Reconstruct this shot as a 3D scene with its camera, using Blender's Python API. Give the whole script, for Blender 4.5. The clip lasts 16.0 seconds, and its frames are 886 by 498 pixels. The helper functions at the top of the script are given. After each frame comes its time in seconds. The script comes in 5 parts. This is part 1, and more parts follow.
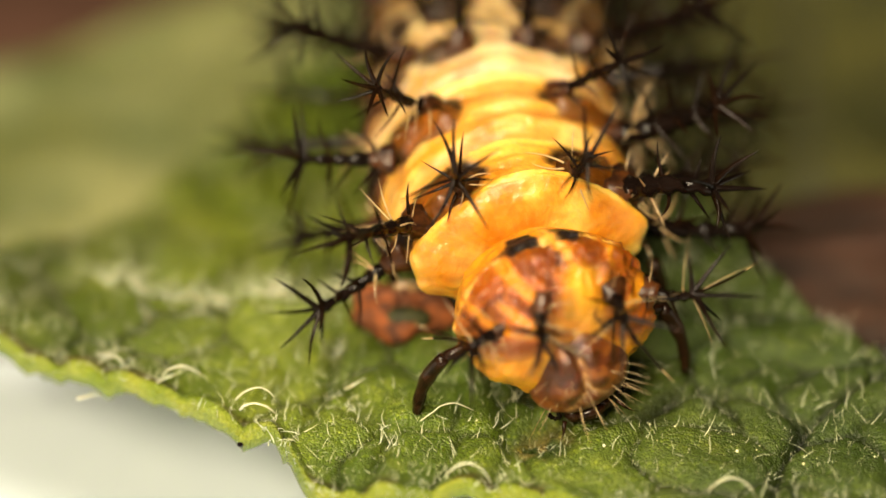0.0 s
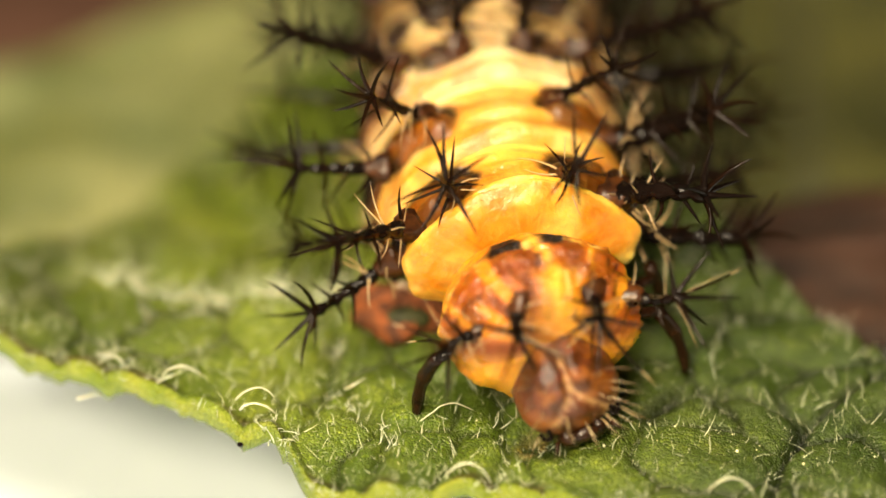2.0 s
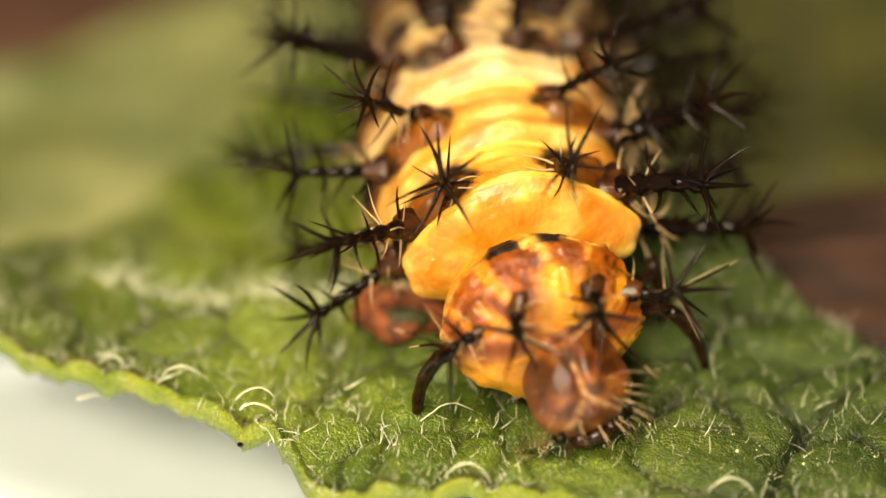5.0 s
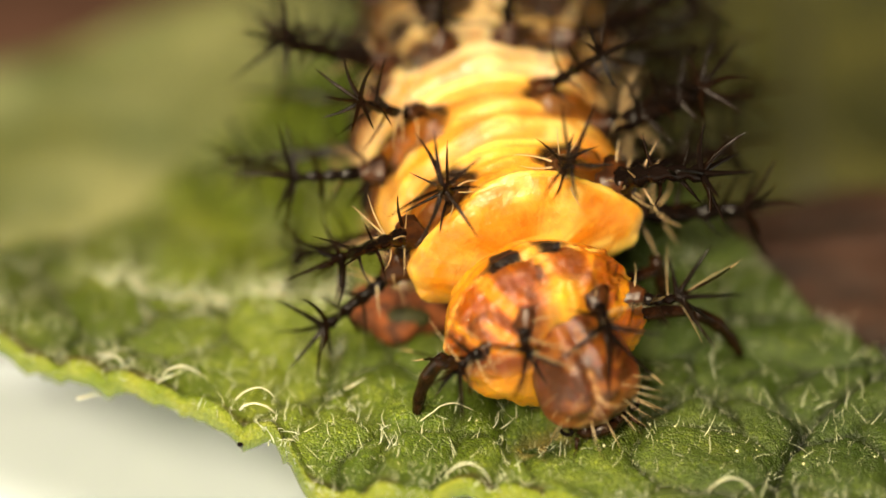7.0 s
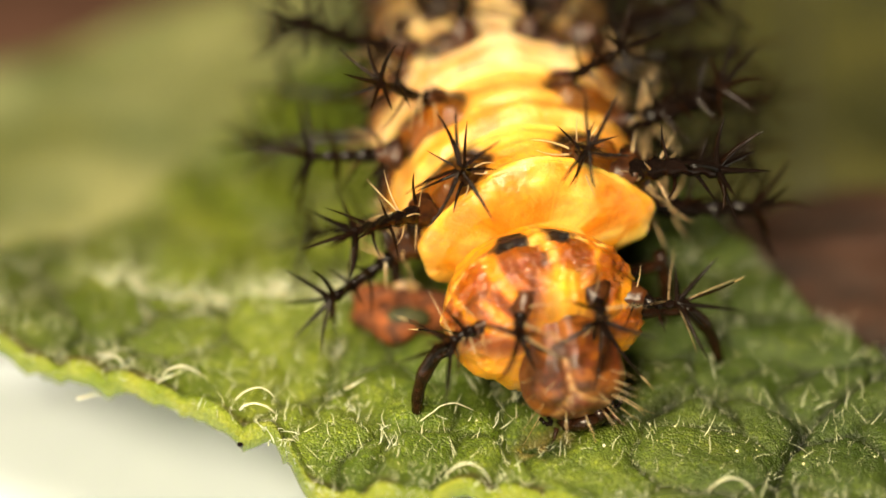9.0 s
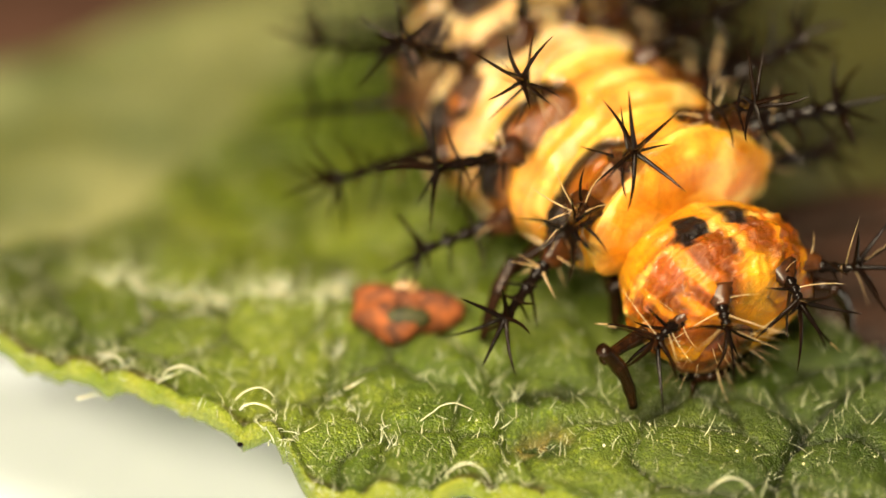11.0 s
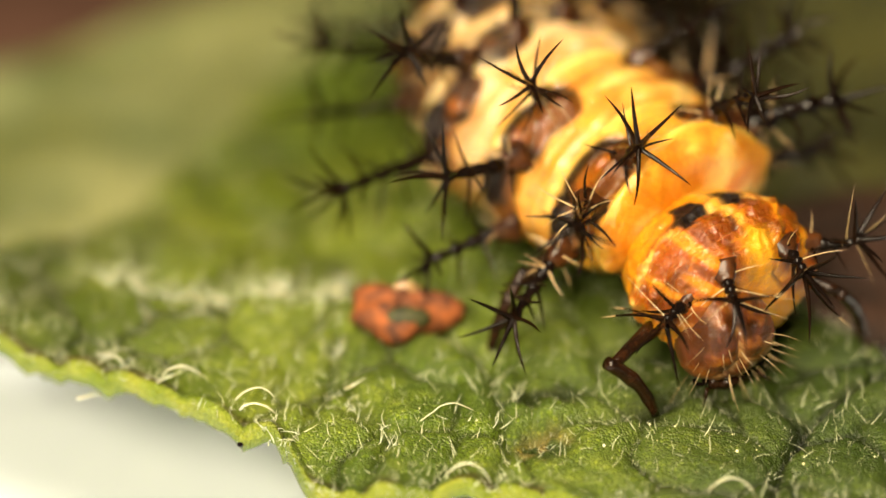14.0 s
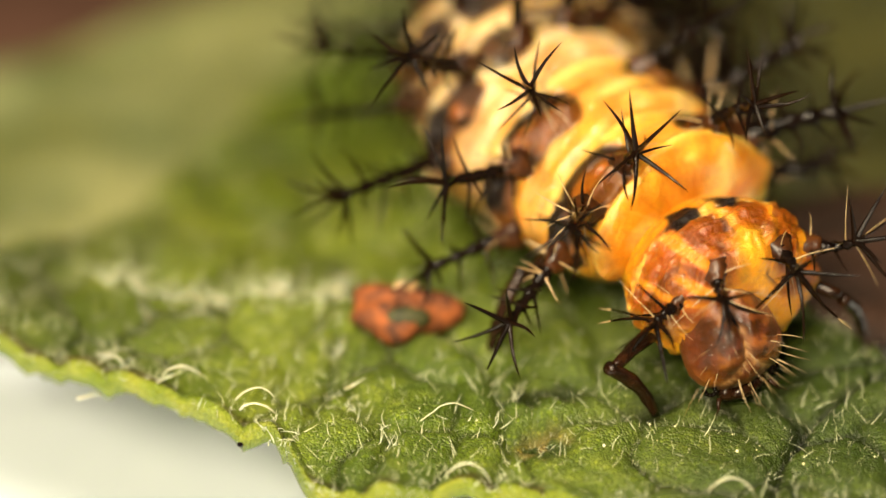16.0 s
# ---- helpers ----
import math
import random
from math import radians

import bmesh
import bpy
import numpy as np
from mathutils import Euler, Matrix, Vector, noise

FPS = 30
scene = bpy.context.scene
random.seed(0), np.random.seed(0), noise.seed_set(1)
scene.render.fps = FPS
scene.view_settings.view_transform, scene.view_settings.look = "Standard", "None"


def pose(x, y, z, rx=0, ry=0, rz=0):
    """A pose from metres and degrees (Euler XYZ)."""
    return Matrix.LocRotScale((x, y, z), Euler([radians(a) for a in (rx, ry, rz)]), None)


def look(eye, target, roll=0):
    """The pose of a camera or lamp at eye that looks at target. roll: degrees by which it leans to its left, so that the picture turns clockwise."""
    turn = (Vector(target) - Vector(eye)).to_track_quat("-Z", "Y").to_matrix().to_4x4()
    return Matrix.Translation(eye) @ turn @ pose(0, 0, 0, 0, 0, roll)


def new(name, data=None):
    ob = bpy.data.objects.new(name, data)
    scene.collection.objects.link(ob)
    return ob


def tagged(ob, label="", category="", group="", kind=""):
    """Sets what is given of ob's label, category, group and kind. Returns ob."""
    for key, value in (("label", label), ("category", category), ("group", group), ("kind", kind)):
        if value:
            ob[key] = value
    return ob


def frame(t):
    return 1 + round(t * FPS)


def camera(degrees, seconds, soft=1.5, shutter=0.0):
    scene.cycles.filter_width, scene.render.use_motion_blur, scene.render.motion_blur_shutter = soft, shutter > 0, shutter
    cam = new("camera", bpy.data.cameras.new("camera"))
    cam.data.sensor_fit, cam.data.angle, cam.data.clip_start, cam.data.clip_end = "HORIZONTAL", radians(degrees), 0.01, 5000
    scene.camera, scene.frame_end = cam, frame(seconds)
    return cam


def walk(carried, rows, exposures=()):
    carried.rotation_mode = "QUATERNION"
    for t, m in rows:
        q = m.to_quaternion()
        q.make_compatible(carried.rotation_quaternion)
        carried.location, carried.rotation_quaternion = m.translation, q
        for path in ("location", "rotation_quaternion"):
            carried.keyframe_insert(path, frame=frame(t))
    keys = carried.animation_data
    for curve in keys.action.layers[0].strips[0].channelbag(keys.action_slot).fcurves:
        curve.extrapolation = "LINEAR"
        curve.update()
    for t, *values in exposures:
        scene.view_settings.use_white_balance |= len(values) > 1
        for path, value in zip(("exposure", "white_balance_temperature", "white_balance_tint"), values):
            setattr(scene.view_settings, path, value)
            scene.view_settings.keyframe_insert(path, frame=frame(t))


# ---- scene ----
cam = camera(14, 16.0, soft=1.5)
TILT = radians(33)
AIM = Vector((0, 3.74 * math.sin(TILT), 3.74 * math.cos(TILT))) * 0.001
BACK = Vector((0, -math.cos(TILT), math.sin(TILT)))
EYE = AIM + BACK * 0.0798
walk(cam, [(0.0, look(EYE, AIM)), (16.0, look(EYE, AIM))],
     [(0.0, -0.18), (0.3, -0.05), (0.6, 0.04), (3.0, 0.02), (3.6, 0.0), (4.0, -0.08), (5.2, -0.04), (6.5, -0.02), (7.0, -0.12), (7.6, -0.12), (8.0, -0.05), (9.0, 0.03), (11.5, 0.02), (13.0, 0.01), (15.0, 0.0), (16.0, -0.05)])
cam.data.dof.use_dof = True
cam.data.dof.focus_distance = 0.0792
cam.data.dof.aperture_fstop = 28.0

# ---- light: a dim room and two small work lamps over the leaf ----
world = bpy.data.worlds.new("room_light")
scene.world = world
world.use_nodes = True
world.node_tree.nodes["Background"].inputs[0].default_value = (1.0, 0.93, 0.82, 1)
world.node_tree.nodes["Background"].inputs[1].default_value = 0.0015


def work_lamp(name, at, aim, watts, size, colour):
    data = bpy.data.lights.new(name, "AREA")
    data.shape, data.size, data.energy, data.color = "DISK", size, watts, colour
    ob = new(name, data)
    ob.matrix_world = look(Vector(at) * 0.001, Vector(aim) * 0.001)


work_lamp("work_lamp", (-50, -185, 160), (0, 4, 1), 1.17, 0.06, (1, 0.825, 0.55))
work_lamp("work_lamp", (-20, -36, 112), (2, 4, 1), 0.245, 0.05, (1, 0.845, 0.60))

# ---- materials ----


def material(name, rough=0.5):
    mat = bpy.data.materials.new(name)
    mat.use_nodes = True
    nodes, links = mat.node_tree.nodes, mat.node_tree.links
    shader = nodes["Principled BSDF"]
    shader.inputs["Roughness"].default_value = rough
    where = nodes.new("ShaderNodeTexCoord")
    return mat, nodes, links, shader, where


def noise_node(nodes, links, where, scale, detail=4.0, rough=0.6):
    n = nodes.new("ShaderNodeTexNoise")
    n.inputs["Scale"].default_value = scale
    n.inputs["Detail"].default_value = detail
    n.inputs["Roughness"].default_value = rough
    links.new(where.outputs["Object"], n.inputs["Vector"])
    return n


def ramp(nodes, links, value, stops):
    r = nodes.new("ShaderNodeValToRGB")
    while len(r.color_ramp.elements) < len(stops):
        r.color_ramp.elements.new(0.5)
    for e, (at, c) in zip(r.color_ramp.elements, stops):
        e.position, e.color = at, (*c, 1)
    links.new(value, r.inputs[0])
    return r


def mix_colour(nodes, links, mode, fac, a, b):
    m = nodes.new("ShaderNodeMix")
    m.data_type, m.blend_type = "RGBA", mode
    for sock, v in ((m.inputs[0], fac), (m.inputs[6], a), (m.inputs[7], b)):
        if hasattr(v, "is_linked"):
            links.new(v, sock)
        elif isinstance(v, tuple):
            sock.default_value = (*v, 1)
        else:
            sock.default_value = v
    return m.outputs[2]


def bump(nodes, links, shader, height, strength, distance):
    b = nodes.new("ShaderNodeBump")
    b.inputs["Strength"].default_value = strength
    b.inputs["Distance"].default_value = distance
    links.new(height, b.inputs["Height"])
    links.new(b.outputs[0], shader.inputs["Normal"])
    return b


def painted(nodes):
    a = nodes.new("ShaderNodeVertexColor")
    a.layer_name = "tint"
    return a.outputs[0]


def skin_material(name, relief, wet=0.9, least=0.08):
    mat, nodes, links, sh, where = material(name, 0.42)
    fine = noise_node(nodes, links, where, 3500, 5)
    broad = noise_node(nodes, links, where, 700, 3)
    c = mix_colour(nodes, links, "MULTIPLY", 0.5, painted(nodes), ramp(nodes, links, broad.outputs[0], ((0.3, (0.66, 0.5, 0.4)), (0.62, (1, 1, 1)))).outputs[0])
    c = mix_colour(nodes, links, "MULTIPLY", 0.35, c, ramp(nodes, links, fine.outputs[0], ((0.35, (0.7, 0.6, 0.5)), (0.6, (1, 1, 1)))).outputs[0])
    links.new(c, sh.inputs["Base Color"])
    sh.inputs["Subsurface Weight"].default_value = 0.75
    sh.inputs["Subsurface Radius"].default_value = (0.8, 0.5, 0.12)
    sh.inputs["Subsurface Scale"].default_value = 0.00035
    grey = nodes.new("ShaderNodeRGBToBW")
    links.new(painted(nodes), grey.inputs[0])
    links.new(ramp(nodes, links, grey.outputs[0], ((0.015, (least * wet,) * 3), (0.16, (wet,) * 3))).outputs[0], sh.inputs["Coat Weight"])
    links.new(ramp(nodes, links, grey.outputs[0], ((0.015, (0.12,) * 3), (0.12, (0.18,) * 3))).outputs[0], sh.inputs["Specular IOR Level"])
    crumple = noise_node(nodes, links, where, 1500, 6, 0.62)
    crumple.inputs["Distortion"].default_value = 0.2
    links.new(ramp(nodes, links, broad.outputs[0], ((0.35, (0.05,) * 3), (0.65, (0.20,) * 3))).outputs[0], sh.inputs["Coat Roughness"])
    first = bump(nodes, links, sh, crumple.outputs[0], 0.6, relief)
    second = bump(nodes, links, sh, fine.outputs[0], 0.25, relief * 0.2)
    links.new(first.outputs[0], second.inputs["Normal"])
    film = nodes.new("ShaderNodeBump")
    film.inputs["Strength"].default_value, film.inputs["Distance"].default_value = 0.6, 1.1 * relief
    links.new(crumple.outputs[0], film.inputs["Height"])
    links.new(film.outputs[0], sh.inputs["Coat Normal"])
    return mat


def horn_material(name, dark, light, rough, coat=0.0, sss=0.0, shine=0.5):
    mat, nodes, links, sh, where = material(name, rough)
    n = noise_node(nodes, links, where, 2600, 4)
    links.new(ramp(nodes, links, n.outputs[0], ((0.35, dark), (0.68, light))).outputs[0], sh.inputs["Base Color"])
    sh.inputs["Coat Weight"].default_value = coat
    sh.inputs["Subsurface Weight"].default_value = sss
    sh.inputs["Subsurface Radius"].default_value = (1.0, 0.5, 0.2)
    sh.inputs["Subsurface Scale"].default_value = 0.0002
    sh.inputs["Specular IOR Level"].default_value = shine
    bump(nodes, links, sh, n.outputs[0], 0.3, 0.00003)
    return mat


def leaf_material(name, thin=0.22, rough=0.34, cell=15000, relief=0.00006, sparkle=0.5):
    mat, nodes, links, sh, where = material(name, rough)
    fine = noise_node(nodes, links, where, 9000, 4, 0.7)
    mid = noise_node(nodes, links, where, 1500, 4)
    broad = noise_node(nodes, links, where, 260, 3)
    c = mix_colour(nodes, links, "MULTIPLY", 0.5, painted(nodes), ramp(nodes, links, mid.outputs[0], ((0.32, (0.55, 0.65, 0.45)), (0.66, (1.15, 1.1, 1.0)))).outputs[0])
    c = mix_colour(nodes, links, "MULTIPLY", 0.6, c, ramp(nodes, links, broad.outputs[0], ((0.35, (0.7, 0.78, 0.8)), (0.65, (1.2, 1.1, 0.9)))).outputs[0])
    c = mix_colour(nodes, links, "MULTIPLY", 0.5, c, ramp(nodes, links, fine.outputs[0], ((0.35, (0.6, 0.65, 0.5)), (0.62, (1.1, 1.1, 1.0)))).outputs[0])
    grain = nodes.new("ShaderNodeTexVoronoi")
    grain.inputs["Scale"].default_value = cell
    links.new(where.outputs["Object"], grain.inputs["Vector"])
    c = mix_colour(nodes, links, "MULTIPLY", 0.4, c, ramp(nodes, links, grain.outputs["Distance"], ((0.05, (1.45, 1.4, 1.4)), (0.6, (0.62, 0.7, 0.6)))).outputs[0])
    # Single cells lightened in the base colour, in place of glints.
    one = nodes.new("ShaderNodeSeparateColor")
    links.new(grain.outputs["Color"], one.inputs[0])
    c = mix_colour(nodes, links, "MULTIPLY", sparkle, c, ramp(nodes, links, one.outputs[0], ((0.2, (0.75, 0.8, 0.7)), (0.82, (1.0, 1.0, 1.0)), (0.95, (2.6, 2.4, 2.2)))).outputs[0])
    links.new(c, sh.inputs["Base Color"])
    first = bump(nodes, links, sh, grain.outputs["Distance"], 0.85, -relief)
    second = bump(nodes, links, sh, fine.outputs[0], 0.6, 0.00005)
    links.new(first.outputs[0], second.inputs["Normal"])
    through_light = nodes.new("ShaderNodeBsdfTranslucent")
    links.new(c, through_light.inputs[0])
    both = nodes.new("ShaderNodeMixShader")
    both.inputs[0].default_value = thin
    links.new(sh.outputs[0], both.inputs[1])
    links.new(through_light.outputs[0], both.inputs[2])
    links.new(both.outputs[0], nodes["Material Output"].inputs[0])
    return mat


def board_material(name, a, b, scale, rough):
    mat, nodes, links, sh, where = material(name, rough)
    n = noise_node(nodes, links, where, scale, 6)
    links.new(ramp(nodes, links, n.outputs[0], ((0.3, a), (0.7, b))).outputs[0], sh.inputs["Base Color"])
    bump(nodes, links, sh, n.outputs[0], 0.4, 0.0002)
    return mat


SKIN = skin_material("larva_skin", 0.00022, 1.0)
WET_SKIN = skin_material("wet_crumpled_skin", 0.00036, 1.0)
HEAD_SKIN = skin_material("head_shell", 0.00026, 0.85, 0.9)
BLACK = horn_material("black_horn", (0.004, 0.0025, 0.002), (0.007, 0.004, 0.003), 0.12, 0.0, 0.0, 0.12)
SPIKE = horn_material("brown_spike", (0.004, 0.002, 0.001), (0.014, 0.006, 0.003), 0.13, 0.0, 0.0, 0.14)
STRAW = horn_material("straw_bristle", (0.30, 0.18, 0.07), (0.66, 0.48, 0.27), 0.22, 0.3, 0.2)
AMBER = horn_material("amber_horn", (0.010, 0.004, 0.003), (0.075, 0.024, 0.005), 0.3, 0.0, 0.1, 0.3)
LEGS = horn_material("brown_leg", (0.005, 0.0025, 0.0015), (0.034, 0.012, 0.004), 0.25, 0.0, 0.0, 0.3)
LEAF = leaf_material("leaf_blade")
RIM = leaf_material("leaf_margin", 0.15, 0.25, 13000, 0.00010, 0.12)
HAIR = horn_material("leaf_hair", (0.60, 0.62, 0.36), (0.86, 0.86, 0.66), 0.4, 0.0, 0.2)
WHITE_HAIR = horn_material("white_hair", (0.55, 0.52, 0.34), (0.80, 0.78, 0.60), 0.35, 0.0, 0.2)
GLAND = horn_material("leaf_gland", (0.7, 0.68, 0.36), (0.9, 0.88, 0.62), 0.15, 0.5)
PALE_RIB = horn_material("pale_rib", (0.035, 0.036, 0.014), (0.05, 0.052, 0.02), 0.7)
DRY = leaf_material("dry_leaf_blade", 0.1, 0.6)
DRY_RIB = horn_material("dry_rib", (0.05, 0.022, 0.014), (0.10, 0.045, 0.03), 0.7)
HOLLOW = horn_material("husk_hollow", (0.012, 0.016, 0.004), (0.06, 0.06, 0.014), 0.7)
RUST = horn_material("rust_husk", (0.05, 0.016, 0.006), (0.32, 0.085, 0.016), 0.8, 0.0)
PAPER = board_material("white_paper", (0.74, 0.84, 0.97), (0.78, 0.88, 1.0), 900, 0.6)
WOOD = board_material("brown_board", (0.03, 0.014, 0.009), (0.10, 0.05, 0.035), 160, 0.5)

# ---- mesh helpers; lengths in millimetres ----
MM = 0.001


class Shape:
    def __init__(self):
        self.v, self.f, self.m, self.c = [], [], [], []

    def grid(self, rows, closed=True, mat=0, colours=None, caps=False):
        """rows: array rows x columns x 3."""
        rows = np.asarray(rows, float)
        n, k = rows.shape[:2]
        at = len(self.v)
        self.v.extend(map(tuple, rows.reshape(-1, 3)))
        if colours is not None:
            self.c.extend(map(tuple, np.asarray(colours).reshape(-1, 3)))
        for i in range(n - 1):
            for j in range(k if closed else k - 1):
                a, b = at + i * k + j, at + i * k + (j + 1) % k
                self.f.append((a, b, b + k, a + k))
                self.m.append(mat)
        if caps:
            self.f += [tuple(at + j for j in range(k))[::-1], tuple(at + (n - 1) * k + j for j in range(k))]
            self.m += [mat, mat]

    def tube(self, points, radii, sides=6, mat=0):
        pts = [Vector(p) for p in points]
        way = (pts[-1] - pts[0]).normalized()
        ref = Vector((0, 0, 1)) if abs(way.z) < 0.8 else Vector((1, 0, 0))
        rows = []
        for i, p in enumerate(pts):
            t = (pts[min(i + 1, len(pts) - 1)] - pts[max(i - 1, 0)]).normalized()
            a = t.cross(ref).normalized()
            b = t.cross(a)
            rows.append([p + radii[i] * (a * math.cos(w) - b * math.sin(w)) for w in (2 * math.pi * j / sides for j in range(sides))])
        self.grid(rows, True, mat, caps=True)

    def ball(self, at, r, mat=0, n=8, scale=(1, 1, 1)):
        rows = [[(at[0] + r * scale[0] * math.sin(p) * math.cos(q), at[1] + r * scale[1] * math.sin(p) * math.sin(q), at[2] + r * scale[2] * math.cos(p))
                 for q in (2 * math.pi * j / n for j in range(n))] for p in (math.pi * (0.04 + 0.92 * i / (n // 2 + 1)) for i in range(n // 2 + 2))]
        self.grid(rows, True, mat, caps=True)


def part(name, shape, materials, parent=None, label=""):
    me = bpy.data.meshes.new(name)
    me.from_pydata([(a * MM, b * MM, c * MM) for a, b, c in shape.v], [], shape.f)
    for m in materials if isinstance(materials, (list, tuple)) else (materials,):
        me.materials.append(m)
    me.polygons.foreach_set("material_index", shape.m)
    me.polygons.foreach_set("use_smooth", [True] * len(shape.f))
    if shape.c:
        col = me.color_attributes.new("tint", "FLOAT_COLOR", "POINT")
        col.data.foreach_set("color", np.c_[np.array(shape.c), np.ones(len(shape.c))].ravel())
    me.update()
    ob = new(name, me)
    ob.parent = parent
    return tagged(ob, label) if label else ob


def place(x, y, z, yaw=0, pitch=0, roll=0):
    turn = Euler((0, 0, radians(yaw))).to_matrix() @ Euler((radians(pitch), 0, 0)).to_matrix() @ Euler((0, radians(roll), 0)).to_matrix()
    return Matrix.Translation(Vector((x, y, z)) * MM) @ turn.to_4x4()


def smooth(a, b, x):
    t = np.clip((x - a) / (b - a), 0, 1)
    return t * t * (3 - 2 * t)


def lattice(x, y, seed=0):
    h = np.sin(x * 127.1 + y * 311.7 + seed * 74.7) * 43758.5453
    return h - np.floor(h)


def soft_noise(x, y, seed=0):
    i, j = np.floor(x), np.floor(y)
    u, w = smooth(0, 1, x - i), smooth(0, 1, y - j)
    a, b = lattice(i, j, seed), lattice(i + 1, j, seed)
    c, e = lattice(i, j + 1, seed), lattice(i + 1, j + 1, seed)
    return a + (b - a) * u + (c - a) * w + (a - b - c + e) * u * w


def cells(x, y, size, seed=0):
    """Nearest and second-nearest distance to jittered seeds, in units of the cell."""
    x, y = x / size, y / size
    i, j = np.floor(x), np.floor(y)
    d1, d2 = np.full(np.shape(x), 9.0), np.full(np.shape(x), 9.0)
    for a in (-1, 0, 1):
        for b in (-1, 0, 1):
            px, py = i + a + lattice(i + a, j + b, seed), j + b + lattice(i + a, j + b, seed + 3)
            d = np.hypot(px - x, py - y)
            d2 = np.minimum(d2, np.maximum(d, d1))
            d1 = np.minimum(d1, d)
    return d1, d2


def to_line(x, y, pts):
    """Distance to a polyline."""
    best = np.full(np.shape(x), 99.0)
    for (ax, ay), (bx, by) in zip(pts, pts[1:]):
        t = np.clip(((x - ax) * (bx - ax) + (y - ay) * (by - ay)) / ((bx - ax) ** 2 + (by - ay) ** 2), 0, 1)
        best = np.minimum(best, np.hypot(x - ax - t * (bx - ax), y - ay - t * (by - ay)))
    return best


# ---- table, paper ----


def slab(name, x0, x1, y0, y1, z0, z1, mat, label, category):
    s = Shape()
    n = 24
    wob = lambda i: 0.12 * math.sin(i * 1.7)
    for z in (z0, z1):
        s.v += [(x0 + (x1 - x0) * i / n, y1 + wob(i), z) for i in range(n + 1)] + [(x0 + (x1 - x0) * i / n, y0 + wob(i), z) for i in range(n + 1)]
    k, top = n + 1, 2 * (n + 1)
    for i in range(n):
        s.f += [(top + k + i, top + k + i + 1, top + i + 1, top + i), (i, i + 1, k + i + 1, k + i), (k + i, k + i + 1, top + k + i + 1, top + k + i), (top + i, top + i + 1, i + 1, i)]
    s.f += [(0, k, top + k, top), (n + k, n, top + n, top + k + n)]
    s.m = [0] * len(s.f)
    ob = part(name, s, mat, None)
    for p in ob.data.polygons:
        p.use_smooth = False
    return tagged(ob, label, category, kind="structure")


slab("ground", -400, 400, -300, 500, -25, -7.2, WOOD, "dark brown wooden board far under the leaf", "ground")
tagged(slab("paper_card", -120, 120, -90, 12.5, -7.2, -6.9, PAPER, "white paper card lying on the brown board", "paper"), kind="structure")

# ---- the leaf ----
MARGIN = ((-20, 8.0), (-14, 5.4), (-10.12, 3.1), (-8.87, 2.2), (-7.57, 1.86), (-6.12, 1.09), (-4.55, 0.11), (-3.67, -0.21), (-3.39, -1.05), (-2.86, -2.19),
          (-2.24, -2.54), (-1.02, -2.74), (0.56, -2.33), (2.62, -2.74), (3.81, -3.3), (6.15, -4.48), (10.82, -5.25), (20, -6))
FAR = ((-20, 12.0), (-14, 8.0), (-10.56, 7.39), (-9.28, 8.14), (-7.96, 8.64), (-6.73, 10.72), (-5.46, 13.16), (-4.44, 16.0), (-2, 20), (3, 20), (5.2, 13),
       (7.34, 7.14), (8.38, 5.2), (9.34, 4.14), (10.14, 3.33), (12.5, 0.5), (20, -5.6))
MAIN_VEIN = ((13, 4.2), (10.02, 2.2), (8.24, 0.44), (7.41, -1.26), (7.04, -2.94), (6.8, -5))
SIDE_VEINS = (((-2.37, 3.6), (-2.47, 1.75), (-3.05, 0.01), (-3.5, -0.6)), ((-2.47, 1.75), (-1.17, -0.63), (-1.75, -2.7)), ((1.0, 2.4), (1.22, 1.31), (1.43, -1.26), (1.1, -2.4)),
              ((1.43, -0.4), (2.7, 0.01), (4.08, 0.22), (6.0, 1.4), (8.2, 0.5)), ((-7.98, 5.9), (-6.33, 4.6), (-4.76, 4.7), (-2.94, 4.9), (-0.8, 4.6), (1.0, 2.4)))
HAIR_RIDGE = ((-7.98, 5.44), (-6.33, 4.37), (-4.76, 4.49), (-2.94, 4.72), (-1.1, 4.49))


def leaf_warp(x, y):
    return x + 0.9 * soft_noise(x * 0.8, y * 0.8, 5) + 0.35 * y, y + 0.9 * soft_noise(x * 0.8, y * 0.8, 9) - 0.35 * x


def leaf_height(x, y):
    x, y = np.asarray(x, float), np.asarray(y, float)
    wx, wy = leaf_warp(x, y)
    d1, d2 = cells(wx, wy, 2.3, 2)
    h = 0.34 * np.sqrt(np.clip((d2 - d1) / 0.55, 0, 1)) - 0.3
    e1, e2 = cells(wx, wy, 0.62, 4)
    h = h + 0.035 * np.sqrt(np.clip((e2 - e1) / 0.5, 0, 1)) + 0.16 * (soft_noise(wx * 1.1, wy * 1.1, 29) - 0.5)
    for v in SIDE_VEINS:
        h = h - 0.26 * np.exp(-(to_line(x, y, v) / 0.19) ** 2)
    h = h - 0.3 * np.exp(-(((x - 2.25) / 0.7) ** 2 + ((y + 0.75) / 0.75) ** 2) ** 2) - 0.3 * np.exp(-(((x - 2.2) / 1.0) ** 2 + ((y - 1.1) / 0.5) ** 2) ** 2) * soft_noise(x * 2.5, y * 2.5, 39)
    h = h - 0.3 * np.exp(-(to_line(x, y, MAIN_VEIN) / 0.13) ** 2)
    h = h + 0.4 * np.exp(-(to_line(x, y, HAIR_RIDGE) / 0.5) ** 2)
    return h + 0.35 * (soft_noise(x * 0.25 + 3, y * 0.25, 1) - 0.5)


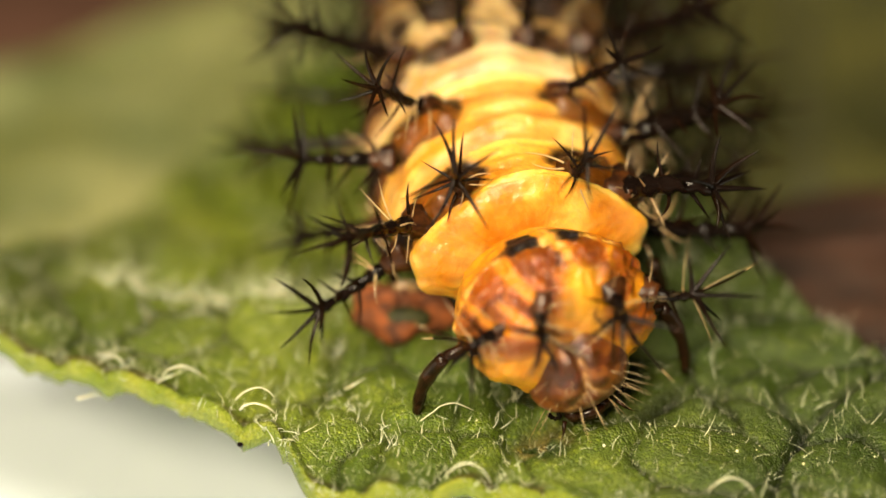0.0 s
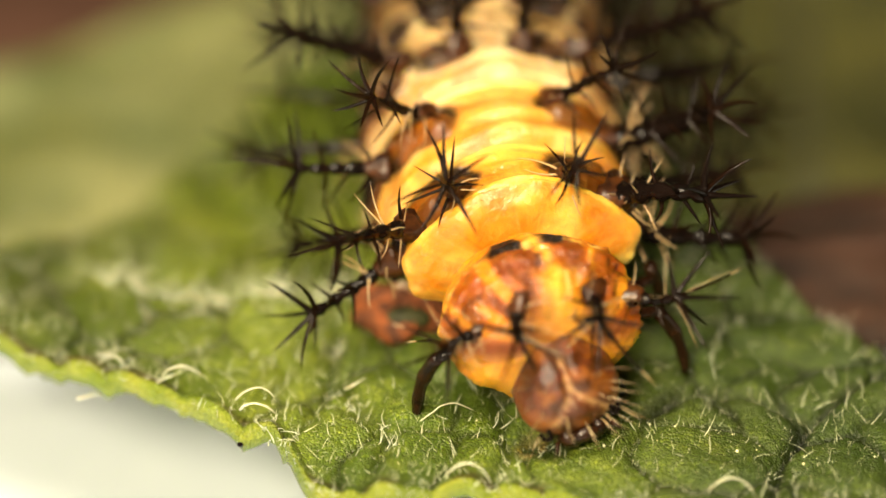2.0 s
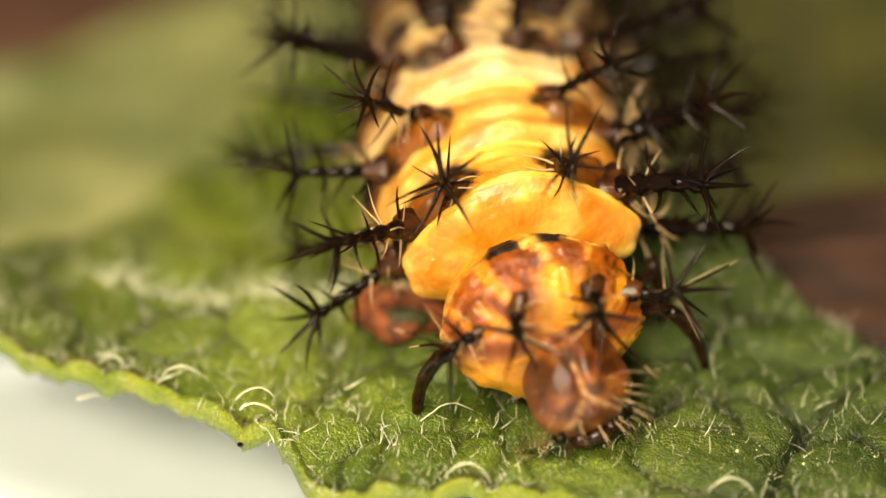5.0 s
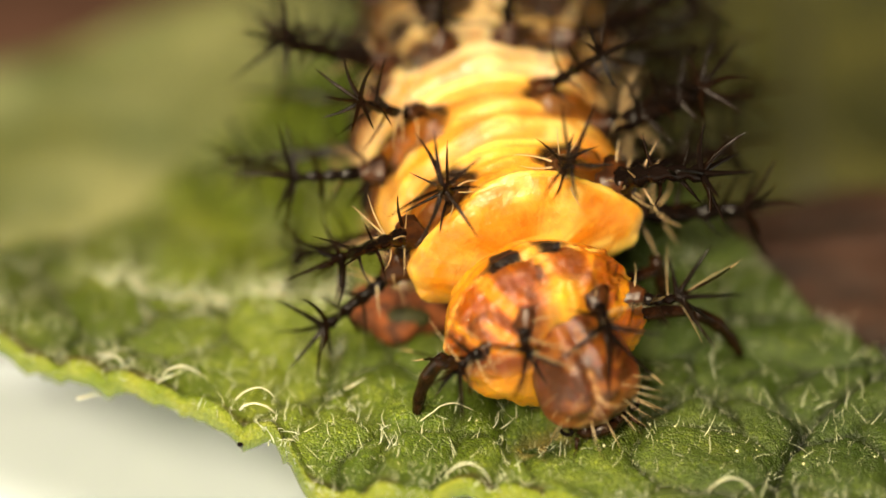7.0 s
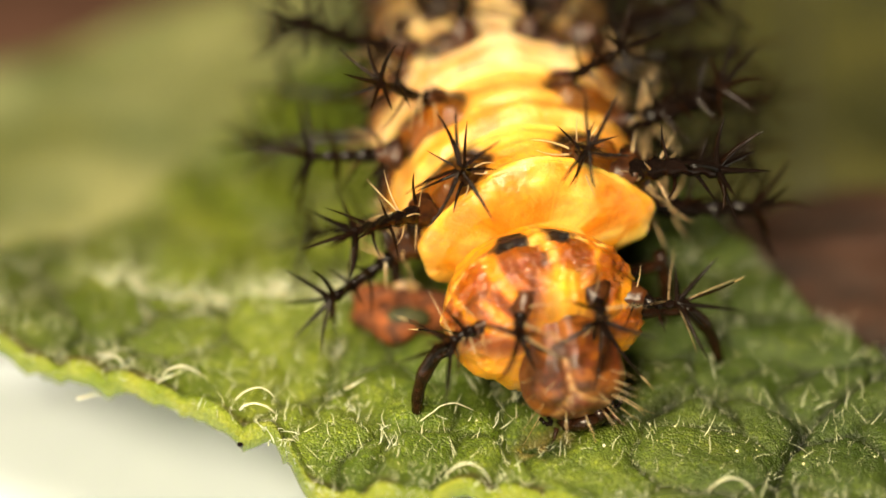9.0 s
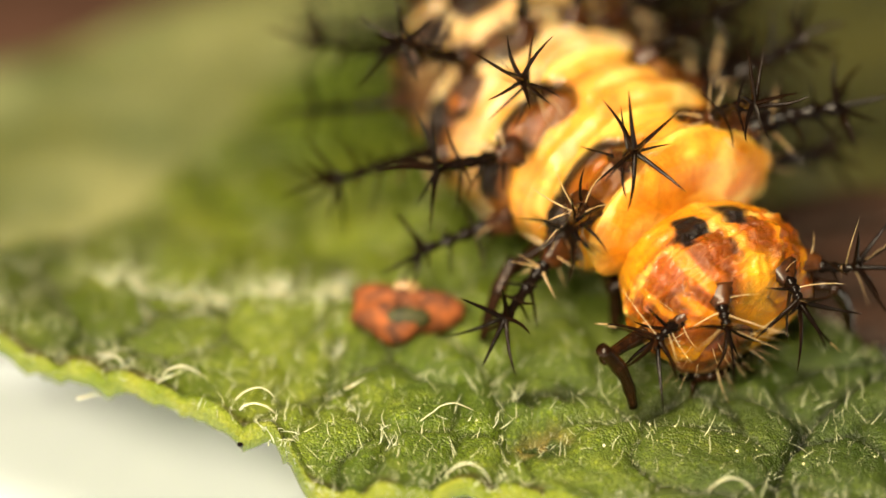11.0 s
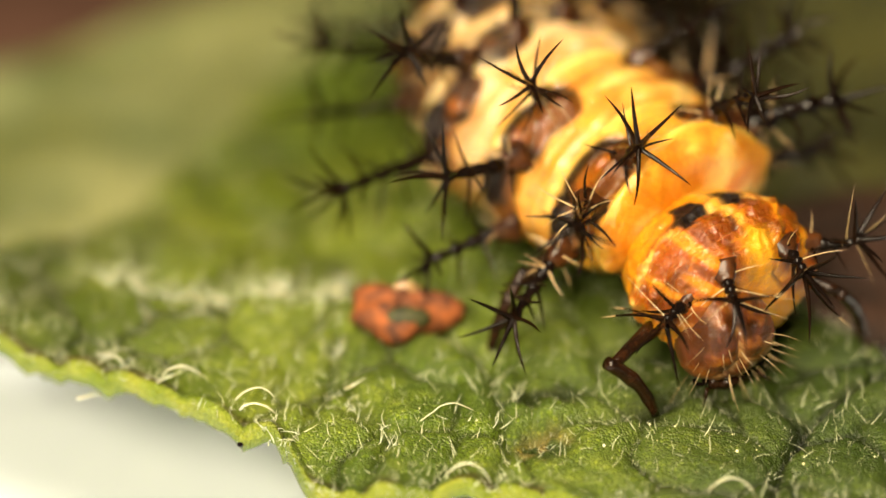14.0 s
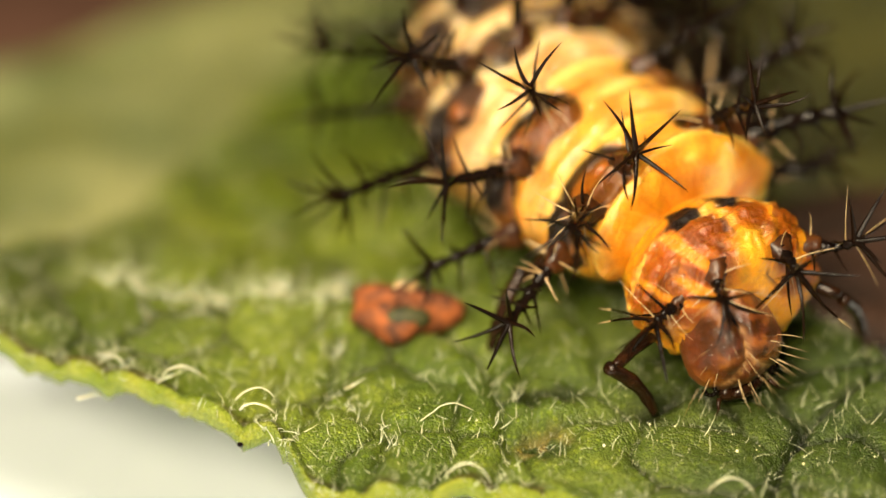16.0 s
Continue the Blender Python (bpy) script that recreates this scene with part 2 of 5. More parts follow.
def droop(x, y, z):
    """The leaf sinks away behind on its free side."""
    x, y = np.asarray(x, float), np.asarray(y, float)
    c = 0.25 * smooth(1.0, -3.0, x)
    far = np.where(y > 4.0, (0.545 * y - 3.356 * c) / (0.545 - 0.839 * c), y)
    return x * (1 + 0.008 * (far - y)), far, z - c * np.maximum(far - 4.0, 0)


def leaf_tint(x, y, h):
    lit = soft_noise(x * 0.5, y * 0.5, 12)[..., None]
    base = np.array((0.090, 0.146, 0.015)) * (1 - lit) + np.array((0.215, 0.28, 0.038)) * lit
    # Right side darkened in the colour, standing in for weaker lamp light.
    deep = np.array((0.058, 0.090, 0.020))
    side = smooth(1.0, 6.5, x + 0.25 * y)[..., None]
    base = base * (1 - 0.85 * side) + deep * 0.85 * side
    # Brighter patch behind on the left: light added to the colour.
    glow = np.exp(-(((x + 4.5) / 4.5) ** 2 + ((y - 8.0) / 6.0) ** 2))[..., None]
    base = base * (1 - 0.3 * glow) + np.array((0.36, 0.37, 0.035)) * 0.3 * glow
    # Dark cell borders, and tops lightened in the colour as by light above.
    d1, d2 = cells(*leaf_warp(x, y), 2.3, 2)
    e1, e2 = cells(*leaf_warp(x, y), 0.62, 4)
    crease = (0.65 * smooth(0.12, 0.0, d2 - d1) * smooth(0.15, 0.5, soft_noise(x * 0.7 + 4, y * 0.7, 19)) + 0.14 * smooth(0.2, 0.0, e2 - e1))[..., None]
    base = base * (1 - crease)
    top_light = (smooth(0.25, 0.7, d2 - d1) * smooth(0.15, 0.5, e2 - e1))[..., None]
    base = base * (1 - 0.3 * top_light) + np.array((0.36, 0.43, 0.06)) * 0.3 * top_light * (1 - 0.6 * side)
    # Left end dimmed in the colour as well.
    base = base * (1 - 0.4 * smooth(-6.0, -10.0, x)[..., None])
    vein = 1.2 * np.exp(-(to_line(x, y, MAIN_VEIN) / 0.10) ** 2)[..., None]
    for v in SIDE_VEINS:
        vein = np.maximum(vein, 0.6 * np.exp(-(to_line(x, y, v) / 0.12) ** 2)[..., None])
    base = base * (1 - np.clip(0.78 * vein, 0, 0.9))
    eaten = np.exp(-(((x - 2.25) / 0.62) ** 2 + ((y + 0.75) / 0.7) ** 2) ** 2)[..., None]
    chewed = (np.exp(-(((x - 2.2) / 1.1) ** 2 + ((y - 1.1) / 0.6) ** 2) ** 2) * smooth(0.35, 0.6, soft_noise(x * 2.5, y * 2.5, 39)))[..., None]
    base = base * (1 - 0.75 * chewed)
    bare = smooth(0.45, 0.6, soft_noise(x * 5, y * 4, 37))[..., None]
    return base * (1 - 0.85 * eaten) + (np.array((0.30, 0.21, 0.08)) * bare + np.array((0.035, 0.06, 0.012)) * (1 - bare)) * 0.85 * eaten


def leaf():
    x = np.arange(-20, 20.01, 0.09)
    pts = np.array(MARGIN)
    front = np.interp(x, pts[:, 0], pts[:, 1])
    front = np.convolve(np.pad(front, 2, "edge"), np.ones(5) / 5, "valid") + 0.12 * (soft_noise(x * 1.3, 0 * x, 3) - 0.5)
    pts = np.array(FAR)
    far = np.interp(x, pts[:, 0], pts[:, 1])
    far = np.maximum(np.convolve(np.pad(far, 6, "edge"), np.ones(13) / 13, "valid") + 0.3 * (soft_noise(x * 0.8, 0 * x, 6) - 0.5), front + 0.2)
    rows, tints = [], []
    n = 210
    for i in range(n + 1):
        t = (i / n) ** 0.85
        y = far + (front - far) * t
        h = leaf_height(x, y)
        sag = smooth(0.5, 0.0, far - y) * 0.5
        roll = 0.16 * np.exp(-((y - front) / 0.3) ** 2)
        rows.append(np.c_[droop(x, y, h - sag + roll)])
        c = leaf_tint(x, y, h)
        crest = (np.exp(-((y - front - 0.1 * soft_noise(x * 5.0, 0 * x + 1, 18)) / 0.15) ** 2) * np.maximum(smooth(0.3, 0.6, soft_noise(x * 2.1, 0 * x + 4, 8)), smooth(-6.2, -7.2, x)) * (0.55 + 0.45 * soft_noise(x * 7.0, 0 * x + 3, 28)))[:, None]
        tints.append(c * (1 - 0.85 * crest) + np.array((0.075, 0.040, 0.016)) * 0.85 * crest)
    edge = rows[-1].copy()
    swell = 0.75 + 0.35 * soft_noise(x * 0.9, 0 * x + 2, 14) + 0.3 * soft_noise(x * 2.6, 0 * x + 5, 15) + 0.15 * soft_noise(x * 6.0, 0 * x + 5, 16)
    for k in range(1, 11):
        a = math.pi * k / 10
        r = edge.copy()
        r[:, 1] -= 0.22 * swell * math.sin(a)
        r[:, 2] -= 0.25 * swell * (1 - math.cos(a))
        rows.append(r)
        pale = (0.1 + 0.75 * soft_noise(x * 2.3, 0 * x + k * 0.3, 17) * (1 - 0.07 * k))[:, None]
        tints.append(np.array((0.16, 0.25, 0.018)) * (1 - pale) + np.array((0.44, 0.45, 0.08)) * pale)
    for k in range(1, 31):
        t = k / 30
        y = front - 0.05 + (far - front) * t
        rows.append(np.c_[droop(x, y, leaf_height(x, y) - 0.5 - 0.1 * math.sin(3.1 * t))])
        tints.append(np.tile((0.22, 0.28, 0.09), (len(x), 1)))
    s = Shape()
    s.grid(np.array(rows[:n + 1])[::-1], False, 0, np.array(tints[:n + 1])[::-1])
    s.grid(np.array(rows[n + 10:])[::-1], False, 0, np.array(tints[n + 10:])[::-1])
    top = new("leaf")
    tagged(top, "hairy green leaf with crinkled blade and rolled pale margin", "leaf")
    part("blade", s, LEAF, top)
    m = Shape()
    m.grid(np.array(rows[n:n + 11])[::-1], False, 0, np.array(tints[n:n + 11])[::-1])
    part("margin", m, RIM, top, "rolled yellow-green margin")
    return top


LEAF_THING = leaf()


def hair(s, at, way, length, r, curl, rng, mat=0, steps=4, sides=3):
    p, d = Vector(at), Vector(way).normalized()
    axis = d.cross(Vector((rng.uniform(-1, 1), rng.uniform(-1, 1), 0.2))).normalized()
    pts, rad = [p.copy()], [r]
    for i in range(steps):
        p = p + d * length / steps
        d.rotate(Matrix.Rotation(curl / steps, 3, axis))
        pts.append(p.copy())
        rad.append(r * (1 - (i + 1) / steps) + 0.002)
    s.tube(pts, rad, sides, mat)


def leaf_hairs():
    rng = random.Random(4)
    s = Shape()
    pts, far = np.array(MARGIN), np.array(FAR)
    spots = []
    for _ in range(1000):
        x = rng.uniform(-11, 11)
        lo, hi = np.interp(x, pts[:, 0], pts[:, 1]), np.interp(x, far[:, 0], far[:, 1])
        y = rng.uniform(lo + 0.1, min(hi, lo + 13))
        spots.append((x, y, rng.uniform(0.2, 0.65), rng.uniform(-1.5, 1.5)))
    tufts = []
    for line, count in ((HAIR_RIDGE, 110), (SIDE_VEINS[0], 16), (SIDE_VEINS[1], 14), (SIDE_VEINS[2], 10)):
        for _ in range(count):
            k = rng.random() * (len(line) - 1.001)
            a, b, t = line[int(k)], line[int(k) + 1], k - int(k)
            tx, ty = a[0] + (b[0] - a[0]) * t + rng.gauss(0, 0.18), a[1] + (b[1] - a[1]) * t + rng.gauss(0, 0.25)
            for _ in range(rng.choice((1, 1, 2, 2, 3))):
                tufts.append((tx + rng.gauss(0, 0.05), ty + rng.gauss(0, 0.05), rng.uniform(0.3, 0.8) * (1.25 if line is HAIR_RIDGE else 0.75), rng.uniform(-2.2, 2.2), rng.gauss(0, 0.8)))
    for _ in range(240):
        x = rng.uniform(-11, 4.5)
        spots.append((x, float(np.interp(x, pts[:, 0], pts[:, 1])) + rng.uniform(-0.25, 0.3), rng.uniform(0.15, 0.6), rng.uniform(-2.8, 2.8)))
    hs = leaf_height(np.array([q[0] for q in spots]), np.array([q[1] for q in spots]))
    for (x, y, length, curl), h in zip(spots, hs):
        hair(s, tuple(float(q) for q in droop(x, y, float(h) - 0.03)), (rng.gauss(0, 0.5), rng.gauss(-0.1, 0.4), 1), length, rng.uniform(0.008, 0.015), curl, rng)
    hs = leaf_height(np.array([q[0] for q in tufts]), np.array([q[1] for q in tufts]))
    for (x, y, length, curl, sideways), h in zip(tufts, hs):
        hair(s, tuple(float(q) for q in droop(x, y, float(h) - 0.03)), (sideways, rng.gauss(-0.2, 0.4), 1), length, rng.uniform(0.011, 0.021) * (1.35 if y > 4 else 0.8), curl, rng, 0, 5, 4)
    fuzz = [(x, float(np.interp(x, pts[:, 0], pts[:, 1])) + 0.05 + rng.random() ** 1.3 * 6) for x in (rng.uniform(-10.5, 10.5) for _ in range(2400))]
    hs = leaf_height(np.array([q[0] for q in fuzz]), np.array([q[1] for q in fuzz]))
    for (x, y), h in zip(fuzz, hs):
        hair(s, tuple(float(q) for q in droop(x, y, float(h) - 0.01)), (rng.gauss(0, 0.5), rng.gauss(-0.2, 0.5), 1), rng.uniform(0.06, 0.2), rng.uniform(0.003, 0.006), rng.uniform(-1, 1), rng, 0, 2, 3)
    tagged(part("leaf_hairs", s, HAIR, None), "fine pale hairs standing on the green leaf", "leaf hairs", kind="stuff")
    g = Shape()
    for _ in range(90):
        x = rng.uniform(-3.5, 11) if rng.random() < 0.35 else rng.uniform(3, 11)
        y = rng.uniform(float(np.interp(x, pts[:, 0], pts[:, 1])) + 0.3, 3.2)
        g.ball((x, y, float(leaf_height(x, y)) + 0.01), 0.012 + 0.032 * rng.random() ** 2.5, 0, 6)
    tagged(part("leaf_glands", g, GLAND, None), "tiny shiny yellowish gland dots on the leaf", "leaf glands", kind="stuff")
    # the long curled hairs of the margin, one part each
    for x, y, z, length, curl, ang, r in ((-9.9, 3.15, 0.15, 1.3, -1.0, 170, 0.05), (-7.9, 2.2, 0.1, 0.9, 0.6, 25, 0.04), (-7.75, 1.9, 0.15, 1.0, 2.2, 20, 0.045), (-6.3, 1.35, 0.2, 1.5, 2.0, -15, 0.05),
                                          (-6.4, 1.2, 0.1, 1.1, 2.4, 10, 0.04), (-4.6, 0.35, 0.25, 1.2, 2.2, -12, 0.05), (-4.5, 0.1, 0.15, 1.3, 2.4, 0, 0.05), (-0.6, -0.2, -0.05, 1.6, 2.2, -15, 0.045),
                                          (0.1, -2.2, 0.1, 1.4, 2.6, 10, 0.05), (5.7, -2.7, 0.0, 1.6, 2.9, 5, 0.05), (-8.25, 1.45, -0.5, 0.6, 0.5, -20, 0.05), (-2.2, 1.1, 0.0, 0.6, 1.2, 20, 0.05)):
        c = Shape()
        a = radians(ang)
        flat = Vector((math.cos(a), 0.25 * math.sin(a), 0)) if abs(ang) < 90 else Vector((math.cos(a), 0.1, 0))
        p, d = Vector((x, y, z)), (flat + Vector((0, 0, 0.5 * curl))).normalized()
        axis = flat.cross(Vector((0, 0, 1))).normalized()
        ps, rs = [p.copy()], [0.5 * r]
        for i in range(9):
            p = p + d * length / 9
            d.rotate(Matrix.Rotation(-curl / 9 * rng.uniform(0.1, 1.9), 3, axis))
            d.rotate(Matrix.Rotation(rng.gauss(0, 0.16), 3, "Z"))
            ps.append(p.copy())
            rs.append(0.5 * r * rng.uniform(0.75, 1.15) * (1 - 0.85 * ((i + 1) / 9) ** 2))
        c.tube(ps, rs, 6)
        part("long_hair", c, WHITE_HAIR, LEAF_THING, "long curled whitish hair")
    d = Shape()
    d.ball((-4.48, -0.42, -0.42), 0.07, 0, 10, (1.1, 0.7, 0.9))
    part("dirt_speck", d, BLACK, LEAF_THING, "black speck of dirt")


leaf_hairs()


def far_leaf():
    s = Shape()
    x = np.linspace(-30, 30, 140)
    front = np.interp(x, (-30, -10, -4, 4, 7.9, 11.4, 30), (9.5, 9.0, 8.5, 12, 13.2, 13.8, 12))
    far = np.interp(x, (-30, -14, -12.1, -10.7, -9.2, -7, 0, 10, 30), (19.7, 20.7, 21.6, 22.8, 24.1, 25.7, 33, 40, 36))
    rows, tints = [], []
    for i in range(70):
        y = 4.6 + front + (far - front) * i / 69
        rib = np.abs(x - 9.9 - 0.05 * (y - 15))
        h = -6.0 + 0.5 * (soft_noise(x * 0.3, y * 0.3, 21) - 0.5) - 0.3 * np.exp(-(rib / 0.5) ** 2)
        rows.append(np.c_[x, y, h])
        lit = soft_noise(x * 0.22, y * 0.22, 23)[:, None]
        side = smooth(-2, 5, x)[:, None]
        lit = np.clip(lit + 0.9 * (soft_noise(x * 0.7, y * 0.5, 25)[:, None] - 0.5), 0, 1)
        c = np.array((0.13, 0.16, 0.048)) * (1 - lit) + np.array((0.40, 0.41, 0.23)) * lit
        # Right half darkened in the colour, for the shade behind the caterpillar.
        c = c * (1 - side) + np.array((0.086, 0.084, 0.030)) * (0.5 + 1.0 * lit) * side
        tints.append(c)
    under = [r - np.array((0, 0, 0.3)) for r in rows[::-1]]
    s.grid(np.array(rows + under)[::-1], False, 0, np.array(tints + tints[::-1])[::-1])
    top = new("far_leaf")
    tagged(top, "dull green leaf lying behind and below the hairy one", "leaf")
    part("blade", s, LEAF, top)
    v = Shape()
    v.tube([(9.9 + 0.05 * (y - 15), y, -6.2) for y in np.linspace(18.6, 43.6, 12)], [0.35 - 0.015 * i for i in range(12)], 8)
    part("midrib", v, PALE_RIB, top, "pale midrib")


far_leaf()


def dry_leaf():
    """A curled brown leaf between the two green ones."""
    s = Shape()
    x = np.linspace(5.5, 22, 80)
    rows, tints = [], []
    for i in range(40):
        t = i / 39
        y = 5.2 + 0.12 * (x - 5.5) + (6.4 + 0.4 * np.sin(x * 0.7)) * t
        h = -2.0 + 0.6 * math.sin(3.0 * t) + 0.35 * (soft_noise(x * 0.8, y * 0.8, 61) - 0.5)
        rows.append(np.c_[x, y, h])
        k = soft_noise(x * 0.6 + 3, y * 1.5, 63)[:, None]
        tints.append(np.array((0.018, 0.008, 0.005)) * (1 - k) + np.array((0.08, 0.03, 0.018)) * k)
    under = [r - np.array((0, 0, 0.15)) for r in rows[::-1]]
    s.grid(np.array(rows + under)[::-1], False, 0, np.array(tints + tints[::-1])[::-1])
    top = new("dry_leaf")
    tagged(top, "withered reddish-brown leaf lying beyond the green leaf", "leaf")
    part("blade", s, DRY, top)
    v = Shape()
    v.tube([(q, 8.5 + 0.12 * (q - 5.5), -1.35) for q in np.linspace(5.7, 21.5, 14)], [0.07] * 14, 7)
    part("midrib", v, DRY_RIB, top)


dry_leaf()


def husk():
    """The rust-red husk that lies on the leaf."""
    rng = random.Random(8)
    s = Shape()
    rows = []
    for i in range(14):
        p = math.pi * (0.03 + 0.94 * i / 13)
        row = []
        for j in range(24):
            q = 2 * math.pi * j / 24
            r = 1 + 0.14 * math.sin(3 * q + 1) * math.sin(p) + 0.1 * math.sin(5 * q + 2 * p)
            sx = abs(math.cos(q)) ** 1.25 * math.copysign(1, math.cos(q))
            row.append((1.3 * r * math.sin(p) * sx, 0.8 * r * math.sin(p) * math.sin(q), 0.55 * r * math.cos(p) * (1 - 0.45 * math.exp(-8 * ((sx + 0.05) ** 2 + (math.sin(q) * math.sin(p) + 0.35) ** 2)))))
        rows.append(row)
    s.grid(rows, True, 0, caps=True)
    top = new("dry_husk")
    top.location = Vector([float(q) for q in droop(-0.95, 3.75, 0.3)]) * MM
    top.rotation_euler = (0.15, 0.05, 0.08)
    tagged(top, "small rust-red dry husk resting on the green leaf", "husk")
    part("shell", s, RUST, top)
    t = Shape()
    t.ball((0.1, 0.35, 0.42), 0.3, 0, 10, (1.2, 0.6, 0.6))
    part("pale_tip", t, STRAW, top, "pale straw-coloured tip")
    g = Shape()
    g.ball((0.05, -0.42, 0.2), 0.4, 0, 14, (1.5, 0.75, 0.7))
    part("hollow", g, HOLLOW, top, "dark greenish hollow")


husk()

# ---- the caterpillar ----
LARVA = new("caterpillar")
tagged(LARVA, "spiny orange-yellow caterpillar with black branched spines feeding on the leaf", "caterpillar")


def bristle_mesh(name, mat, bend, tip=None):
    s = Shape()
    rows = []
    for z, r in ((0, 1.75), (0.06, 1.6), (0.15, 1.38), (0.35, 1.16), (0.58, 0.9), (0.8, 0.58), (0.93, 0.3), (1.0, 0.06)):
        sway = bend * math.sin(math.pi * z * 0.9)
        rows.append([(sway + r * math.cos(q), 0.35 * sway * z + r * math.sin(q), z) for q in (2 * math.pi * j / 8 for j in range(8))])
    s.grid(rows, True, 0, caps=True)
    ob = part(name, s, (mat, tip) if tip else mat)
    me = ob.data
    if tip:
        for p in me.polygons:
            p.material_index = 1 if p.center.z > 0.7 * MM else 0
    bpy.data.objects.remove(ob)
    return me


DARK_BRISTLES = [bristle_mesh("bristle", m, b) for m, b in ((BLACK, 0.4), (SPIKE, 2.2), (SPIKE, -2.8), (SPIKE, 0.8), (BLACK, -1.6))]
TIPPED_BRISTLES = [bristle_mesh("bristle", SPIKE, b, STRAW) for b in (1.5, 4.0, -3.5)]
PALE_BRISTLES = [bristle_mesh("bristle", STRAW, b) for b in (2.0, 5.0, -6.0)]
SPINES = {}


def scolus(ring, foot, node, seed, spikes=6, star=1.0, thick=1.0):
    """A branched spine from its foot on the skin to the node where the end bristles spread, in the space of its ring."""
    rng = random.Random(seed)
    s = Shape()
    a, b = Vector(foot), Vector(node)
    way = (b - a).normalized()
    side = way.cross(Vector((0.3, -0.5, 0.8))).normalized()
    other = way.cross(side)
    bow = other * rng.uniform(-0.08, 0.08) * (b - a).length
    n = 14
    ps = [a + (b - a) * (i / n) + bow * math.sin(math.pi * i / n) for i in range(n + 1)]
    s.tube([a - way * 0.3] + ps + [b + way * 0.1], [0.16 * thick] + [thick * (0.088 + 0.085 * (1 - i / n) ** 2.0 + 0.03 * math.sin(i * 2.2 + seed)) for i in range(n + 1)] + [0.03], 10)
    top = part("spine", s, BLACK, LARVA)
    SPINES.setdefault(ring, []).append(top)
    f = Shape()
    reach = min(0.45, 0.4 * (b - a).length)
    rows = []
    for t, r in ((-0.25, 0.30), (0.0, 0.28), (0.22, 0.25), (0.45, 0.22), (0.62, 0.19), (0.72, 0.17), (0.85, 0.16), (1.0, 0.13)):
        ring_pts = []
        for j in range(14):
            q = 6.283 * j / 14
            w = thick * r * (1 + 0.16 * math.sin(3 * q + seed) + 0.12 * math.sin(5 * q + 9 * t + seed))
            ring_pts.append(a + way * reach * t + (side * math.cos(q) + other * math.sin(q)) * w)
        rows.append(ring_pts)
    f.grid(rows, True, 0, caps=True)
    part("spine_base", f, AMBER, top, "dark amber swelling at the foot of the spine")

    def bristle(at, d, length, r, kind):
        ob = new("bristle", rng.choice(kind))
        ob.parent = top
        turn = d.normalized().to_track_quat("Z", "Y").to_matrix().to_4x4() @ pose(0, 0, 0, 0, 0, rng.uniform(0, 360))
        ob.matrix_basis = Matrix.Translation(at * MM) @ turn @ Matrix.Diagonal((stout * r, stout * r, length, 1))

    stout = 0.55 * (0.65 + 0.35 * thick)
    off = rng.uniform(0, 6.28)
    slim = ring == "collar"
    for k in range(spikes):
        q = off + 6.283 * (k + rng.uniform(-0.34, 0.34)) / spikes
        lean = rng.uniform(0.0, 0.8)
        kind = TIPPED_BRISTLES if slim and rng.random() < 0.35 else DARK_BRISTLES
        bristle(b + way * rng.uniform(-0.12, 0.04), (side * math.cos(q) + other * math.sin(q)) * (1 - 0.3 * lean) + way * lean, rng.uniform(0.85, 1.45) * star * (1.25 if kind is TIPPED_BRISTLES else 1), rng.uniform(0.068, 0.086) * (0.75 if kind is TIPPED_BRISTLES else 1), kind)
    bristle(b, way + side * rng.uniform(-0.2, 0.2), rng.uniform(1.0, 1.4) * star, 0.078, DARK_BRISTLES)
    if slim:
        for k in range(4):
            q = off + 6.283 * (k + rng.uniform(-0.4, 0.4)) / 4
            bristle(b - way * rng.uniform(0.0, 0.5), side * math.cos(q) + other * math.sin(q) + way * rng.uniform(-0.2, 0.9), rng.uniform(0.9, 1.7), rng.uniform(0.015, 0.021), PALE_BRISTLES)
    whorls = max(1, round((b - a).length / 0.6))
    straw = 0.9 if ring in ("collar", "second", "third") else 0.45 if ring == "fourth" else 0.0
    for w in range(whorls):
        at = a + (b - a) * ((w + 0.3) / (whorls + 0.5))
        off += 1.3
        pale = w == 0 or (w == 1 and whorls > 3)
        for k in range(2 if slim else rng.choice((4, 5, 6)) if pale else 3):
            q = off + 6.283 * (k + rng.uniform(-0.25, 0.25)) / 3.2
            kind = PALE_BRISTLES if pale and rng.random() < straw else DARK_BRISTLES
            bristle(at, side * math.cos(q) + other * math.sin(q) + way * rng.uniform(0.0, 0.75), rng.uniform(0.65, 1.2) * star, rng.uniform(0.026, 0.040) * (0.7 if slim else 1) if kind is PALE_BRISTLES else rng.uniform(0.048, 0.064), kind)
    return top


def tint_mix(c, new_colour, k):
    k = np.asarray(k)[..., None]
    return c * (1 - k) + np.array(new_colour) * k


